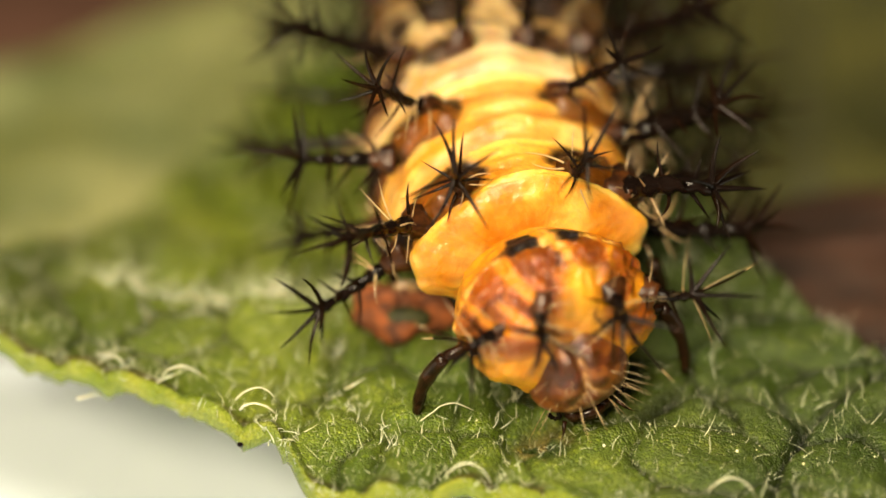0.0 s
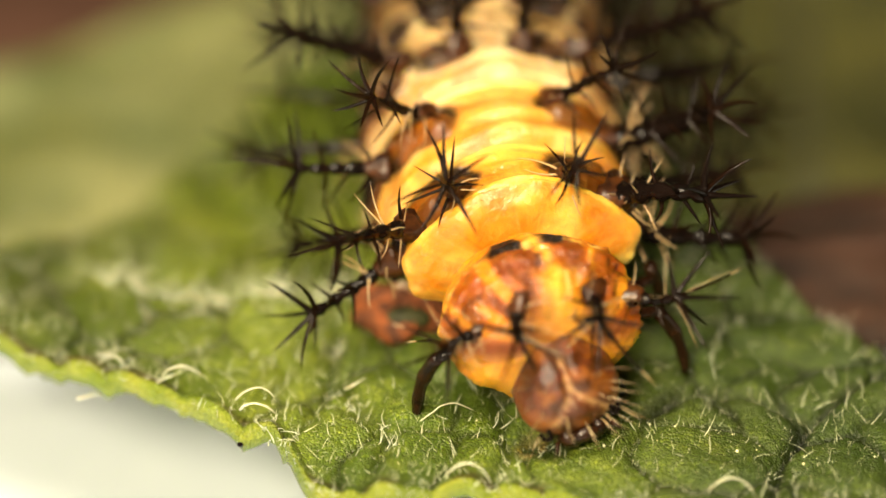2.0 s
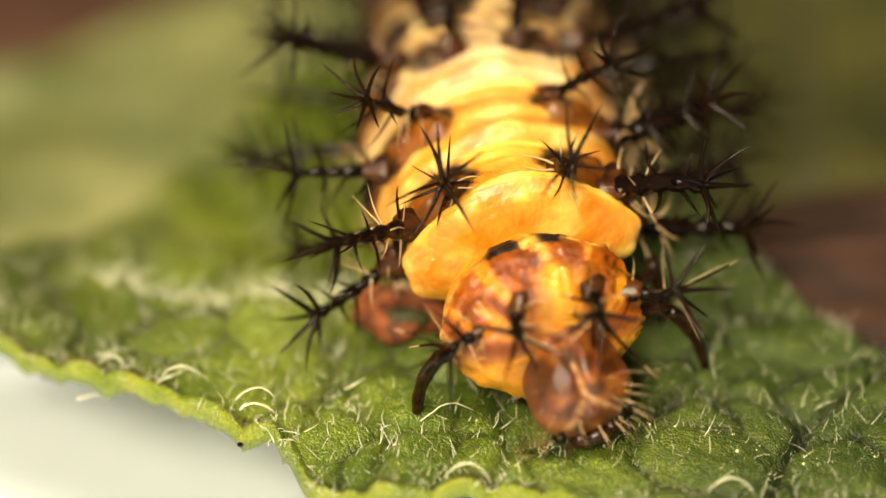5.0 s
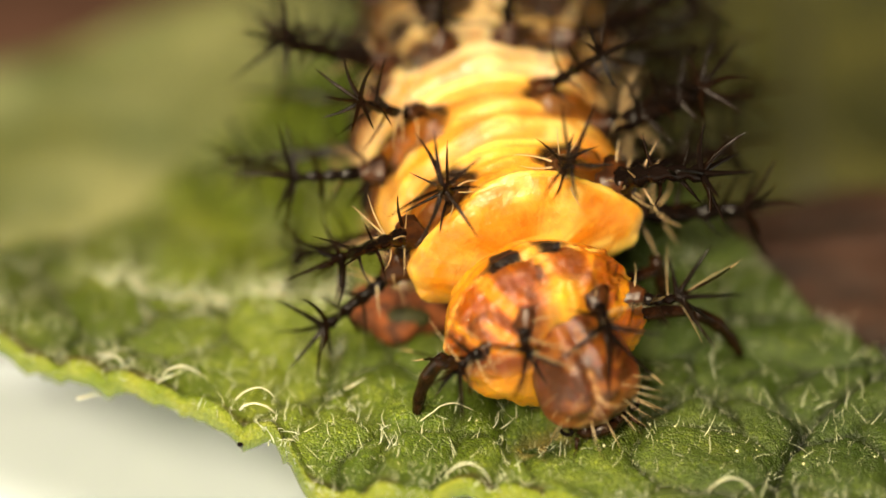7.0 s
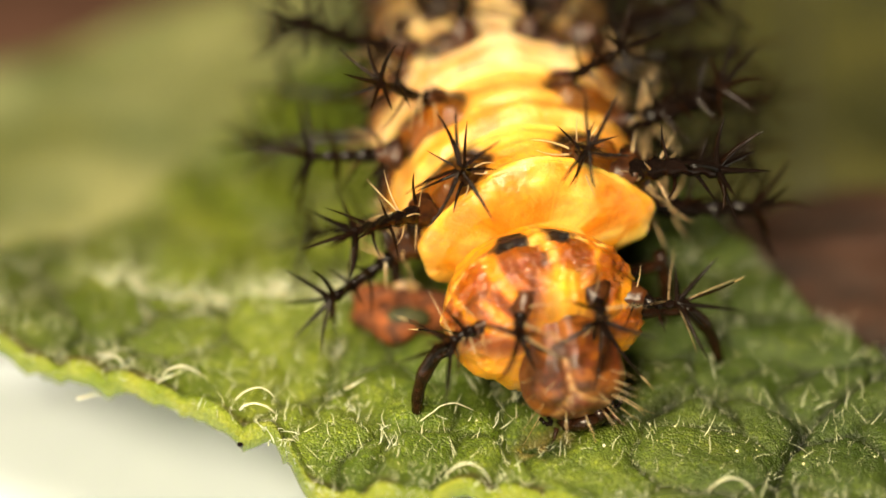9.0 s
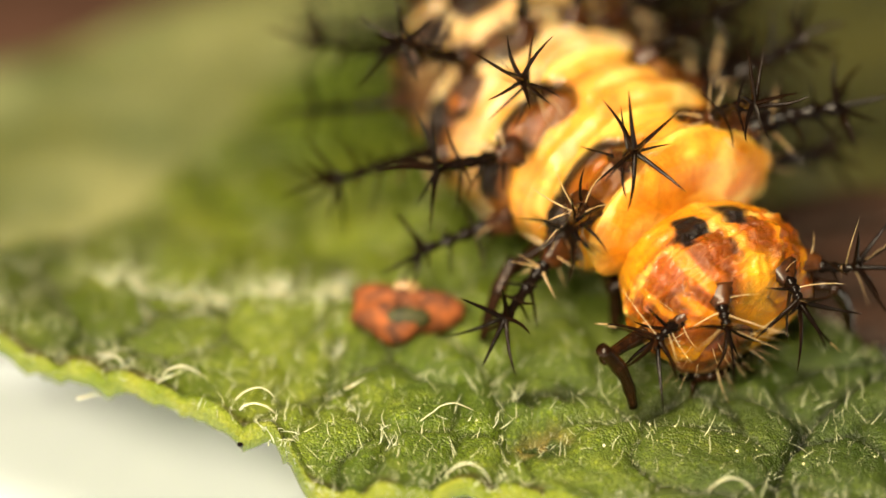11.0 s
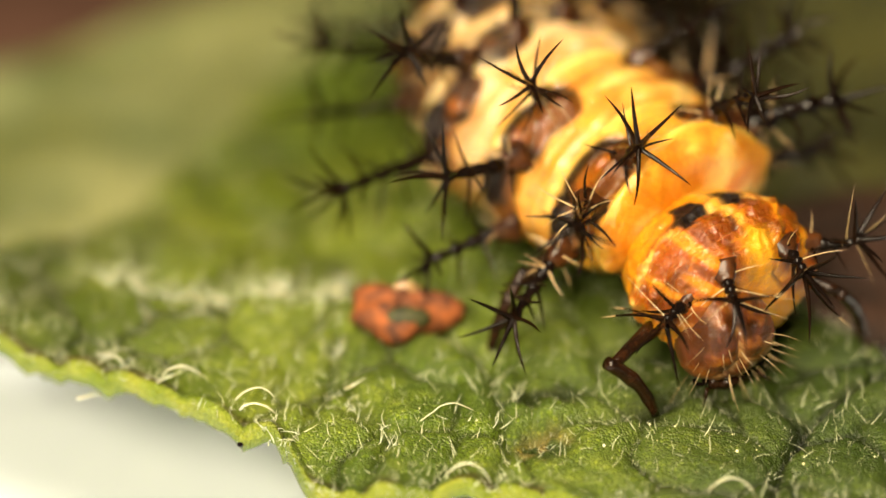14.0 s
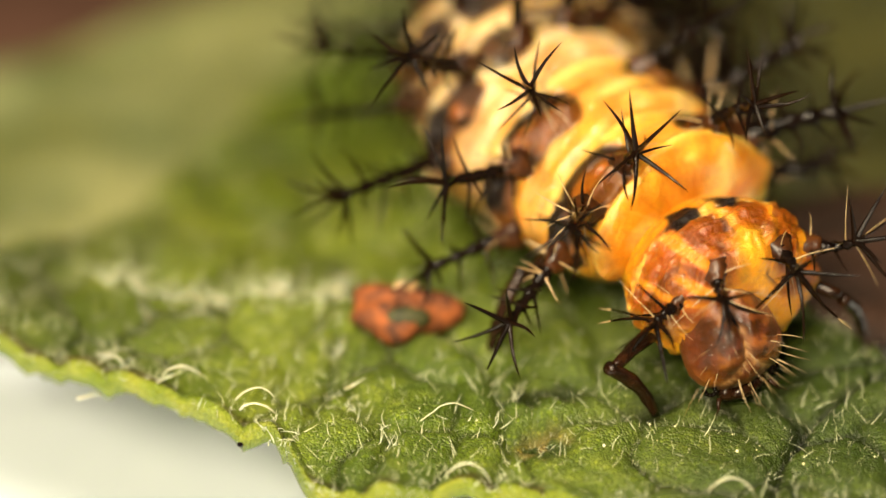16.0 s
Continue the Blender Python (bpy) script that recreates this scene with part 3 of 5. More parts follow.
def body_segment(name, half, wide, up, down, tone, pale, spots, mark=None, taper=(0.62, 0.62), ridges=(), label="", parent=LARVA, rough=0.02, front=1.0, skin=None, lobes=(), crumple=0.0, flank_brown=1.0, shift=0.0, tuck=0.0):
    """A ring of the body round its own centre; forward is -y. ridges: (y, width, height) of the soft bands round it. spots: two ends, size and darkness of the domes at the feet of the spines."""
    na, nk = 200, 96
    w = np.linspace(-np.pi, np.pi, na, endpoint=False)[None, :]
    k = np.linspace(-1, 1, nk)[:, None]
    y = -half * k * np.where(k > 0, front, 1.0)
    cx, cz = np.sin(w), np.cos(w)
    end = np.where(k > 0, taper[0], taper[1])
    prof = end + (1 - end) * np.clip(1 - np.abs(k) ** np.where(k > 0, 2.2, 2.6), 0, 1) ** np.where(k > 0, 0.5, 0.62)
    prof = prof * np.where(np.abs(k) > 0.95, 1 - 5.0 * (np.abs(k) - 0.95), 1)
    # soft bands that waver and pinch off round the body
    waver = 0.5 * (soft_noise(w * 1.5 + 7, k * 0 + half, 31) - 0.5)
    fold = 0 * w + 0 * k
    for ry, rw, rh in ridges:
        swell = 0.65 + 0.7 * soft_noise(w * 1.9 + 3 * ry + 20, k * 0 + half, 32)
        fold = fold + rh * swell * np.exp(-((y + waver - ry) / rw) ** 2)
    furrow = np.cos((y + 0.7 * waver + 0.25 * soft_noise(w * 3.1 + 9, k * 0 + half, 34)) * 15.0) * smooth(0.35, 0.7, soft_noise(w * 2.2 + 31, k * 1.7 + half, 36))
    fold = fold + 0.022 * furrow
    wrinkle = soft_noise(w * 2.4, k * 5.0 + half + 1.5 * waver, 33) + 0.6 * soft_noise(w * 6.0, k * 11.0 + half, 35) - 0.8
    prof = prof * (1 + rough * wrinkle)
    prof = prof * (1 - tuck * smooth(1.2, 2.0, np.abs(w)) * smooth(-0.6, 0.2, k))
    rx = wide * prof + fold
    rz = np.where(cz > 0, up, down) * prof + fold
    x, z = rx * cx, rz * cz + 0 * k
    y = y + 0 * w
    # round bulges low on the flank
    flank = np.exp(-((np.abs(w) - 1.7) / 0.34) ** 2) * (np.exp(-((k - 0.35) / 0.3) ** 2) + 0.7 * np.exp(-((k + 0.45) / 0.3) ** 2))
    x = x * (1 + 0.06 * flank)
    z = z - 0.06 * flank
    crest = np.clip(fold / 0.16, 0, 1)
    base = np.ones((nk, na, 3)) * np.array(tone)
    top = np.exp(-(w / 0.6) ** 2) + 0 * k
    # Own paler back; lit crests, shaded folds and front slope go into the colour.
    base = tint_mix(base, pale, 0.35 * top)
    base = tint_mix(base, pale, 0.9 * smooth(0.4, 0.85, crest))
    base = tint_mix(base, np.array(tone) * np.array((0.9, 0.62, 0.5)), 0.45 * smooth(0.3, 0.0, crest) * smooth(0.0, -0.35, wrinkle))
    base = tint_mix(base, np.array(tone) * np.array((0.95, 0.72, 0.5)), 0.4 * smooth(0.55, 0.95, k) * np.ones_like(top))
    base = tint_mix(base, np.array(pale) * np.array((1.0, 0.95, 0.9)), 0.6 * flank)
    cloudy = soft_noise(w * 3.6 + 12, k * 3.2 + half * 2, 38)
    base = tint_mix(base, np.array(pale) * np.array((1.02, 1.06, 1.3)), 0.6 * smooth(0.55, 0.85, cloudy))
    base = tint_mix(base, np.array(tone) * np.array((0.85, 0.62, 0.4)), 0.5 * smooth(0.42, 0.15, cloudy))
    if crumple:
        def rumpled(f, seed):
            return 1 - 2 * np.abs(soft_noise(w * wide * f + 50, y * f * 1.3 + 0.6 * soft_noise(w * wide * f * 0.7 + 50, y * f, seed + 1), seed) - 0.5) * 2
        rumple = 0.45 * rumpled(1.6, 71) + 0.4 * rumpled(3.8, 73) + 0.28 * rumpled(8.0, 75)
        g = crumple * rumple * smooth(1.0, 0.75, k) * smooth(-0.65, -0.25, k)
        x, z = x + g * cx, z + g * cz
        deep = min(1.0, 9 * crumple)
        # Crumples: dents shaded and rises lightened in the colour.
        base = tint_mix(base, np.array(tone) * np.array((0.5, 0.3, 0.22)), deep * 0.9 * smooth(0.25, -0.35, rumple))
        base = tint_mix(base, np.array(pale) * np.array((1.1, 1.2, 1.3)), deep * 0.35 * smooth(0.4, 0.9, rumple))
    # Underside and flanks browned: own brown plus shade put into the colour.
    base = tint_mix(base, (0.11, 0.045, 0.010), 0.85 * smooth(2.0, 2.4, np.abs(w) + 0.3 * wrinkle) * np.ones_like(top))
    base = tint_mix(base, (0.17, 0.075, 0.015), max(0, flank_brown - 0.3) * smooth(1.15, 1.5, np.abs(w) + 0.35 * wrinkle) * np.ones_like(top))
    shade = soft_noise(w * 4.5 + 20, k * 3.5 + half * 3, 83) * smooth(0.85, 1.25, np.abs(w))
    base = tint_mix(base, (0.12, 0.045, 0.008), flank_brown * 0.8 * smooth(0.48, 0.62, shade))
    for ax, ay, az, bx, by, bz, size, dark in spots:
        ex, ey, ez = bx - ax, by - ay, bz - az
        t = np.clip(((x - ax) * ex + (y - ay) * ey + (z - az) * ez) / (ex * ex + ey * ey + ez * ez + 1e-6), 0, 1)
        d = np.sqrt((x - ax - t * ex) ** 2 + (y - ay - t * ey) ** 2 + (z - az - t * ez) ** 2) * (1 + 0.22 * wrinkle) / size
        lift = 0.13 * np.sqrt(np.clip(1 - (d / 0.82) ** 2, 0, 1)) * (1 + 1.6 * wrinkle) - 0.08 * np.exp(-((d - 0.98) / 0.2) ** 2)
        x, z = x + lift * cx, z + lift * cz
        back = smooth(-0.35, 0.5, (y - ay - t * ey) / size)
        outer = smooth(0.75, 1.0, t)
        rim = np.exp(-((d - 0.86) / 0.3) ** 2) * np.clip(1.35 * back + 0.7 * outer + 0.4 * wrinkle, 0, 1)
        base = tint_mix(base, (0.12, 0.036, 0.004), 0.92 * smooth(1.05, 0.85, d))
        base = tint_mix(base, (0.36, 0.11, 0.004), 0.8 * smooth(0.6, 0.1, d + 0.7 * wrinkle))
        base = tint_mix(base, (0.016, 0.008, 0.004), np.clip(1.5 * rim, 0, 0.97))
        base = tint_mix(base, (0.014, 0.009, 0.007), dark * smooth(0.85, 0.6, d + 0.2 * wrinkle) * smooth(0.85, 0.45, t))
    for lx, ly, lz, lr, lift in lobes:
        g = lift * np.exp(-(((x - lx) / lr) ** 2 + ((y - ly) / (0.75 * lr)) ** 2 + ((z - lz) / lr) ** 2))
        x, y, z = x + g * cx, y - 0.3 * g, z + g * cz
    if mark:
        base = mark(base, x, y, z, w + 0 * k, k + 0 * w)
    s = Shape()
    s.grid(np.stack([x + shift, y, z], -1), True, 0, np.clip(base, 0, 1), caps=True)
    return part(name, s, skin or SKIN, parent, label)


def collar_marks(c, x, y, z, w, k):
    """The collar ring: orange band with two black bars, crumpled pale edge with painted glints, amber hollows, yellow
    front.
    """
    up = z > -0.3
    blotch = soft_noise(x * 2.6 + 5, y * 2.0 + 3 + z, 41)
    c = tint_mix(c, (0.70, 0.29, 0.008), 0.85 * smooth(0.75, 0.95, y))
    amber = smooth(0.66, 0.45, y) * up
    c = tint_mix(c, (0.34, 0.085, 0.002), amber * (0.35 + 0.6 * smooth(0.35, 0.6, blotch)))
    spoke = soft_noise(w * 6.5 + 11, k * 1.1 + 3, 45)
    c = tint_mix(c, (0.15, 0.036, 0.002), amber * 0.75 * smooth(0.5, 0.72, spoke))
    c = tint_mix(c, (0.74, 0.31, 0.008), amber * 0.7 * smooth(0.4, 0.2, spoke))
    # Side grooves: dark amber of their own plus shade put into the colour.
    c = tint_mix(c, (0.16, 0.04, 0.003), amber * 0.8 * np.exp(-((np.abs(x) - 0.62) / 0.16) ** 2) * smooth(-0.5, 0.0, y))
    # Pale edge, with its wet glints painted as cream spots.
    c = tint_mix(c, (0.90, 0.56, 0.14), 0.8 * np.exp(-((y - 0.58) / 0.13) ** 2) * up * smooth(0.3, 0.6, soft_noise(w * 9 + 2, k * 6, 47)))
    for sx in (-0.66, 0.34):
        d = np.hypot((x - sx) / 0.42, (y - 0.93 + 0.25 * np.abs(x + 0.16)) / 0.46) * (1 + 0.2 * np.sin(9 * x + 4 * y))
        c = tint_mix(c, (0.012, 0.008, 0.007), np.where(z > 0, smooth(1.15, 0.85, d), 0))
    seam = np.exp(-(x / 0.13) ** 2) * smooth(-0.5, -0.2, y) * (z > 0)
    c = tint_mix(c, (0.80, 0.42, 0.05), 0.8 * seam)
    specks = smooth(0.66, 0.74, soft_noise(x * 9, y * 5 + 2, 43)) * np.exp(-((np.abs(x) - 0.2) / 0.14) ** 2) * smooth(0.7, 0.4, y) * (z > 0.5)
    c = tint_mix(c, (0.06, 0.02, 0.008), 0.85 * specks)
    front = smooth(-0.35, -0.7, y) * (z > -0.9) * np.exp(-((x - 0.12) / 0.42) ** 2)
    c = tint_mix(c, (0.84, 0.46, 0.02), 0.75 * front * (0.5 + blotch))
    # Shading of the two front clefts is painted over their dents.
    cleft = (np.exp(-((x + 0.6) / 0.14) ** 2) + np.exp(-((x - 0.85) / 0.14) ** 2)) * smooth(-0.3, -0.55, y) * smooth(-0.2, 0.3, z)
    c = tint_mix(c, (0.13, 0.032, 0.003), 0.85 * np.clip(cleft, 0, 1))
    low = smooth(0.1, -0.5, z) * smooth(0.6, 0.2, y)
    c = tint_mix(c, (0.80, 0.38, 0.012), 0.7 * low)
    return tint_mix(c, (0.02, 0.01, 0.01), smooth(0.12, 0.07, np.hypot((x - 0.42) * 0.8, z - 0.72)) * (y < -0.3))


def cream_rims(c, x, y, z, w, k):
    """Cream rings round the two dark windows on the back."""
    d = np.hypot((np.abs(x) - 1.1) / 0.75, (y - 0.47) / 0.68)
    c = tint_mix(c, (0.84, 0.68, 0.36), 0.85 * np.exp(-((d - 1.12) / 0.16) ** 2) * (z > 0))
    return tint_mix(c, (0.05, 0.035, 0.022), 0.75 * smooth(0.95, 0.7, d) * (z > 0))


def grey_marks(c, x, y, z, w, k):
    """Dark windows edged in cream, on the rings of the hind body."""
    a = np.abs(w)
    for at, size in ((0.38, 0.26), (0.98, 0.24), (1.6, 0.22)):
        d = np.hypot((a - at) / size, (k - 0.05) / 0.5)
        c = tint_mix(c, (0.78, 0.62, 0.32), 0.7 * np.exp(-((d - 1.2) / 0.18) ** 2) * smooth(1.3, 0.5, a))
        c = tint_mix(c, (0.022, 0.015, 0.011), 0.95 * smooth(1.1, 0.8, d))
    stain = soft_noise(w * 4 + 60, k * 5 + 3, 79)
    c = tint_mix(c, (0.07, 0.03, 0.012), 0.8 * smooth(0.5, 0.75, stain))
    return tint_mix(c, (0.60, 0.42, 0.15), 0.6 * np.exp(-((np.abs(k) - 0.62) / 0.1) ** 2) * smooth(1.5, 0.5, a) * (0.4 + 0.8 * stain))


def both(x, y, z):
    return ((-x, y, z), (x, y, z))


def dress(seg, pairs, seed, shift, **kw):
    for i, (foot, node) in enumerate(pairs):
        for j, (f, n) in enumerate(zip(both(*foot), both(*node))):
            scolus(seg, (f[0] + shift, f[1], f[2]), (n[0] + shift, n[1], n[2]), seed + 10 * i + j, **kw)


def sided(*spots):
    """The same spots on both flanks."""
    return tuple((q * ax, ay, az, q * bx, by, bz, size, dark) for ax, ay, az, bx, by, bz, size, dark in spots for q in (-1, 1))


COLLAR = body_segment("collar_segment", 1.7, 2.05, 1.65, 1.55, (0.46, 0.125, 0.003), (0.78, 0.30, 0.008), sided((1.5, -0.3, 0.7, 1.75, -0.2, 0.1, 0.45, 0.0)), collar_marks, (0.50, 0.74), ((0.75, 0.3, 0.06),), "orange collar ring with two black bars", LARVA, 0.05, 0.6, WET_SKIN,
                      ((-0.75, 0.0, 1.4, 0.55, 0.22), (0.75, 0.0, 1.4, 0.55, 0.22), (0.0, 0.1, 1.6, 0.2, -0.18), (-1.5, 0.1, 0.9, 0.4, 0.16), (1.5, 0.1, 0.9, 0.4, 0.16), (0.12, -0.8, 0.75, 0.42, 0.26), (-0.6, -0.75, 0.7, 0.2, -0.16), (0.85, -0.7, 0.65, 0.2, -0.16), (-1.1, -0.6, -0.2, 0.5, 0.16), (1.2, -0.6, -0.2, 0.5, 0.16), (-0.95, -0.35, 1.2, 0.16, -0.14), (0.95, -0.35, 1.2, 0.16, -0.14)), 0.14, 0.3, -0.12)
for i, (foot, node) in enumerate((((-1.6, -0.5, 0.4), (-2.55, -0.8, 0.26)), ((-0.95, -0.75, 1.0), (-1.24, -1.55, 0.8)), ((0.68, -0.8, 1.05), (0.55, -1.75, 0.95)), ((1.6, -0.4, 0.6), (2.5, -1.3, 0.85)))):
    scolus("collar", foot, node, 100 + i, 6, 1.15, 1.15)

SECOND = body_segment("body_segment", 1.8, 2.55, 2.18, 1.6, (0.74, 0.31, 0.006), (0.94, 0.66, 0.13), sided((1.45, 0.55, 1.95, 2.25, 0.75, 1.3, 0.66, 0.0), (2.65, 1.15, 0.55, 2.75, 0.9, -0.2, 0.55, 1.0)), None, (0.60, 0.82), ((-0.15, 0.2, 0.10), (0.3, 0.15, -0.07), (1.45, 0.32, 0.16)), "bright yellow-orange body ring", LARVA, 0.035, 0.34, None, ((-2.3, -0.15, 0.5, 0.42, 0.2), (-2.2, -0.2, -0.25, 0.38, 0.22), (2.4, -0.15, 0.5, 0.42, 0.2), (2.25, -0.2, -0.2, 0.38, 0.2)), 0.03, 0.25, 0.08, 0.27)
for i, (foot, node) in enumerate((((-1.25, 0.25, 2.0), (-1.56, -0.5, 2.72)), ((1.2, 0.25, 2.0), (1.16, -1.4, 3.25)), ((-2.35, 0.3, 1.15), (-4.14, -1.3, 2.15)), ((2.35, 0.3, 1.15), (4.07, -1.09, 1.83)),
                                  ((-2.65, 0.9, -0.1), (-4.58, 0.4, -0.87)), ((2.65, 0.9, -0.1), (5.33, 0.44, -0.56)))):
    scolus("second", foot, node, 120 + i, 7 if i > 1 else 6, 1.05, 1.0 if i < 2 else 1.9 if node[0] > 0 else 1.3)

THIRD = body_segment("body_segment", 1.85, 2.75, 2.28, 2.1, (0.64, 0.275, 0.010), (0.91, 0.68, 0.21), sided((1.5, 0.25, 2.0, 2.3, 0.5, 1.25, 0.56, 0.0), (2.75, 0.8, 0.3, 2.85, 0.6, -0.6, 0.55, 1.0)), None, (0.7, 0.8), ((-0.75, 0.28, 0.12), (0.1, 0.25, 0.05), (1.2, 0.35, 0.17)), "golden yellow body ring", LARVA, 0.035, 0.64, None, (), 0.025, 0.3, 0.25)
for i, (foot, node) in enumerate((((-1.35, 0.6, 2.05), (-2.78, -0.4, 3.3)), ((1.55, 0.6, 2.05), (2.78, -0.4, 3.3)), ((-2.4, 0.3, 0.95), (-4.4, 0.52, 1.09)), ((2.7, 0.2, 1.0), (4.88, -1.07, 2.27)),
                                  ((-2.5, 0.3, -0.8), (-4.35, 0.96, -1.33)), ((2.9, 0.5, -0.4), (6.0, 0.77, -0.68)), ((2.9, 1.0, 0.3), (5.2, 1.4, 0.7)))):
    scolus("third", foot, node, 140 + i, 7 if i > 1 else 6, 1.1, 1.0 if i < 2 else 1.9 if node[0] > 0 else 1.25)

FOURTH = body_segment("body_segment", 1.85, 2.85, 2.3, 2.5, (0.52, 0.26, 0.04), (0.88, 0.71, 0.38), sided((0.85, 0.45, 2.15, 1.35, 0.5, 1.95, 0.62, 1.0), (2.35, 0.3, 1.4, 2.6, 0.3, 0.9, 0.4, 0.8), (2.8, 0.6, 0.3, 2.85, 0.5, -0.6, 0.55, 1.0)), cream_rims, (0.68, 0.66), ((-0.7, 0.3, 0.13), (0.15, 0.25, 0.05), (1.1, 0.35, 0.15)), "pale cream-yellow body ring", LARVA, 0.035, 0.64, None, (), 0.025, 0.3, 0.5)
for i, (foot, node) in enumerate((((-1.6, 0.7, 1.8), (-4.01, 0.1, 3.05)), ((2.5, 0.7, 1.8), (5.25, -0.42, 3.38)), ((-2.3, 0.4, -0.3), (-4.95, 0.9, -0.6)), ((3.2, 0.4, -0.3), (6.7, 0.4, -0.17)), ((-0.3, 0.3, 2.25), (-0.23, 0.47, 3.5)), ((1.2, 0.3, 2.25), (1.3, 0.4, 3.45)),
                                  ((3.1, 0.9, 0.7), (6.2, 0.79, 1.08)), ((3.0, 0.6, -1.2), (5.6, 0.9, -1.5)))):
    scolus("fourth", foot, node, 170 + i, 7, 1.15, 1.3)

HIND = []
for i in range(7):
    r = 1.0 if i < 4 else 1.0 - 0.11 * (i - 3)
    seg = body_segment("body_segment", 1.85, 2.85 * r, 2.35 * r, 2.55 * r, *(((0.42, 0.25, 0.06), (0.74, 0.56, 0.25)) if i == 0 else ((0.15, 0.085, 0.03), (0.30, 0.19, 0.07))), sided((1.3 * r, 0.1, 2.0 * r, 2.6 * r, 0.2, 0.9 * r, 0.45, 0.8)), grey_marks, (0.68, 0.66), ((-0.7, 0.3, 0.12), (1.0, 0.3, 0.12)), "grey and cream body ring with dark blotches", LARVA, 0.024, 0.7, None, (), 0.0, 1.0, 0.45)
    dress(i, (((1.45 * r, 0.1, 1.9 * r), (2.7 * r, 0.1, 3.4 * r)), ((2.6 * r, 0.2, 0.8), (4.9 * r, 0.5, 1.5)), ((2.75 * r, 0.3, -0.4), (5.0 * r, 0.8, -0.5))), 200 + 40 * i, 0.45, spikes=5, star=1.1, thick=1.15)
    HIND.append(seg)


def head():
    na, nk = 72, 40
    q = np.linspace(0, 2 * np.pi, na, endpoint=False)[None, :]
    p = np.linspace(0.04, math.pi - 0.04, nk)[:, None]
    ux, uy, uz = np.sin(p) * np.cos(q), np.sin(p) * np.sin(q), np.cos(p) + 0 * q
    # two rounded lobes, flat face, narrowing to the mouth
    low = smooth(0.1, -1.0, uz)
    x = 1.12 * np.sign(ux) * np.abs(ux) ** 0.86 * (1 - 0.02 * low) * (1 - 0.30 * smooth(-0.2, 0.9, uz))
    y = 0.95 * uy * np.where(uy < 0, 0.78, 1.7) + 0.05 * (soft_noise(x * 2.5, uz * 2.5 + 4, 57) - 0.5)
    z = 1.05 * np.sign(uz) * np.abs(uz) ** 0.9 + 0.45 * smooth(-0.15, 0.8, uy)
    face = smooth(-0.1, -0.6, uy)
    groove = np.exp(-(x / 0.10) ** 2) * smooth(-0.1, 0.5, uz)
    y = y + 0.16 * groove * face
    z = z - 0.12 * np.exp(-(x / 0.16) ** 2) * smooth(0.6, 1.0, uz)
    arm = np.exp(-((np.abs(x) - np.clip(0.75 * (0.38 - z), 0, 0.62)) / 0.07) ** 2) * smooth(0.35, 0.2, z) * smooth(-0.85, -0.6, z)
    line = np.maximum(arm, np.exp(-(x / 0.06) ** 2) * smooth(0.15, 0.35, z)) * face
    y = y + 0.05 * line
    mottled = soft_noise(x * 3.1 + 9, z * 3.1 + y * 2, 51)
    c = np.ones((nk, na, 3)) * np.array((0.065, 0.018, 0.003))
    c = tint_mix(c, (0.30, 0.10, 0.012), 0.75 * smooth(0.38, 0.7, mottled))
    c = tint_mix(c, (0.64, 0.36, 0.15), 0.8 * line)
    spot = np.exp(-((x / 0.27) ** 2 + ((z + 0.1) / 0.27) ** 2) ** 2) * face
    c = tint_mix(c, (0.09, 0.02, 0.004), 0.85 * np.clip(1.6 * spot * (1 - 0.7 * np.exp(-((x / 0.1) ** 2 + ((z + 0.08) / 0.1) ** 2))), 0, 1))
    y = y - 0.07 * spot
    c = tint_mix(c, (0.12, 0.03, 0.01), 0.75 * smooth(0.6, 0.72, soft_noise(x * 7 + 2, z * 7 + y * 5, 53)))
    c = tint_mix(c, (0.16, 0.04, 0.012), 0.8 * smooth(-0.55, -0.95, z))
    c = tint_mix(c, (0.20, 0.05, 0.015), 0.5 * smooth(0.75, 1.0, np.abs(x)))
    s = Shape()
    s.grid(np.stack([1.02 * x, y, z + 0.12], -1) * 1.03, True, 0, np.clip(c, 0, 1), caps=True)
    top = part("head", s, HEAD_SKIN, LARVA, "caramel-brown head with pale forked seam")
    rng = random.Random(77)
    for sx in (-1, 1):
        e = Shape()
        for k in range(6):
            a = 0.9 + k * 0.75
            e.ball((sx * (0.80 - 0.10 * math.sin(a)), -0.50 - 0.06 * math.sin(a), -0.50 + 0.15 * math.cos(a)), 0.058, 0, 8)
        part("eye", e, BLACK, top, "cluster of shiny black eyelets")
        m = Shape()
        m.tube([(sx * 0.40, -0.36, -0.72), (sx * 0.34, -0.46, -0.86), (sx * 0.2, -0.5, -0.95), (sx * 0.04, -0.48, -1.0)], [0.24, 0.22, 0.16, 0.06], 10)
        part("mandible", m, LEGS, top, "dark brown jaw")
        t = Shape()
        t.tube([(sx * 0.62, -0.62, -0.72), (sx * 0.70, -0.72, -0.80), (sx * 0.74, -0.82, -0.84)], [0.06, 0.045, 0.03], 8)
        hair(t, (sx * 0.74, -0.81, -0.84), (sx * 0.6, -0.6, -0.2), 0.3, 0.02, 0.4, rng)
        part("antenna", t, LEGS, top)
    lip = Shape()
    lip.ball((0, -0.62, -0.78), 0.3, 0, 12, (1.2, 0.55, 0.6))
    part("upper_lip", lip, LEGS, top)
    b = Shape()
    for _ in range(32):
        a, c2 = rng.uniform(-1.2, 1.2), rng.uniform(-0.8, 0.9)
        d = Vector((math.sin(a) * 1.0, -math.cos(a) * 0.85 * math.cos(c2), math.sin(c2)))
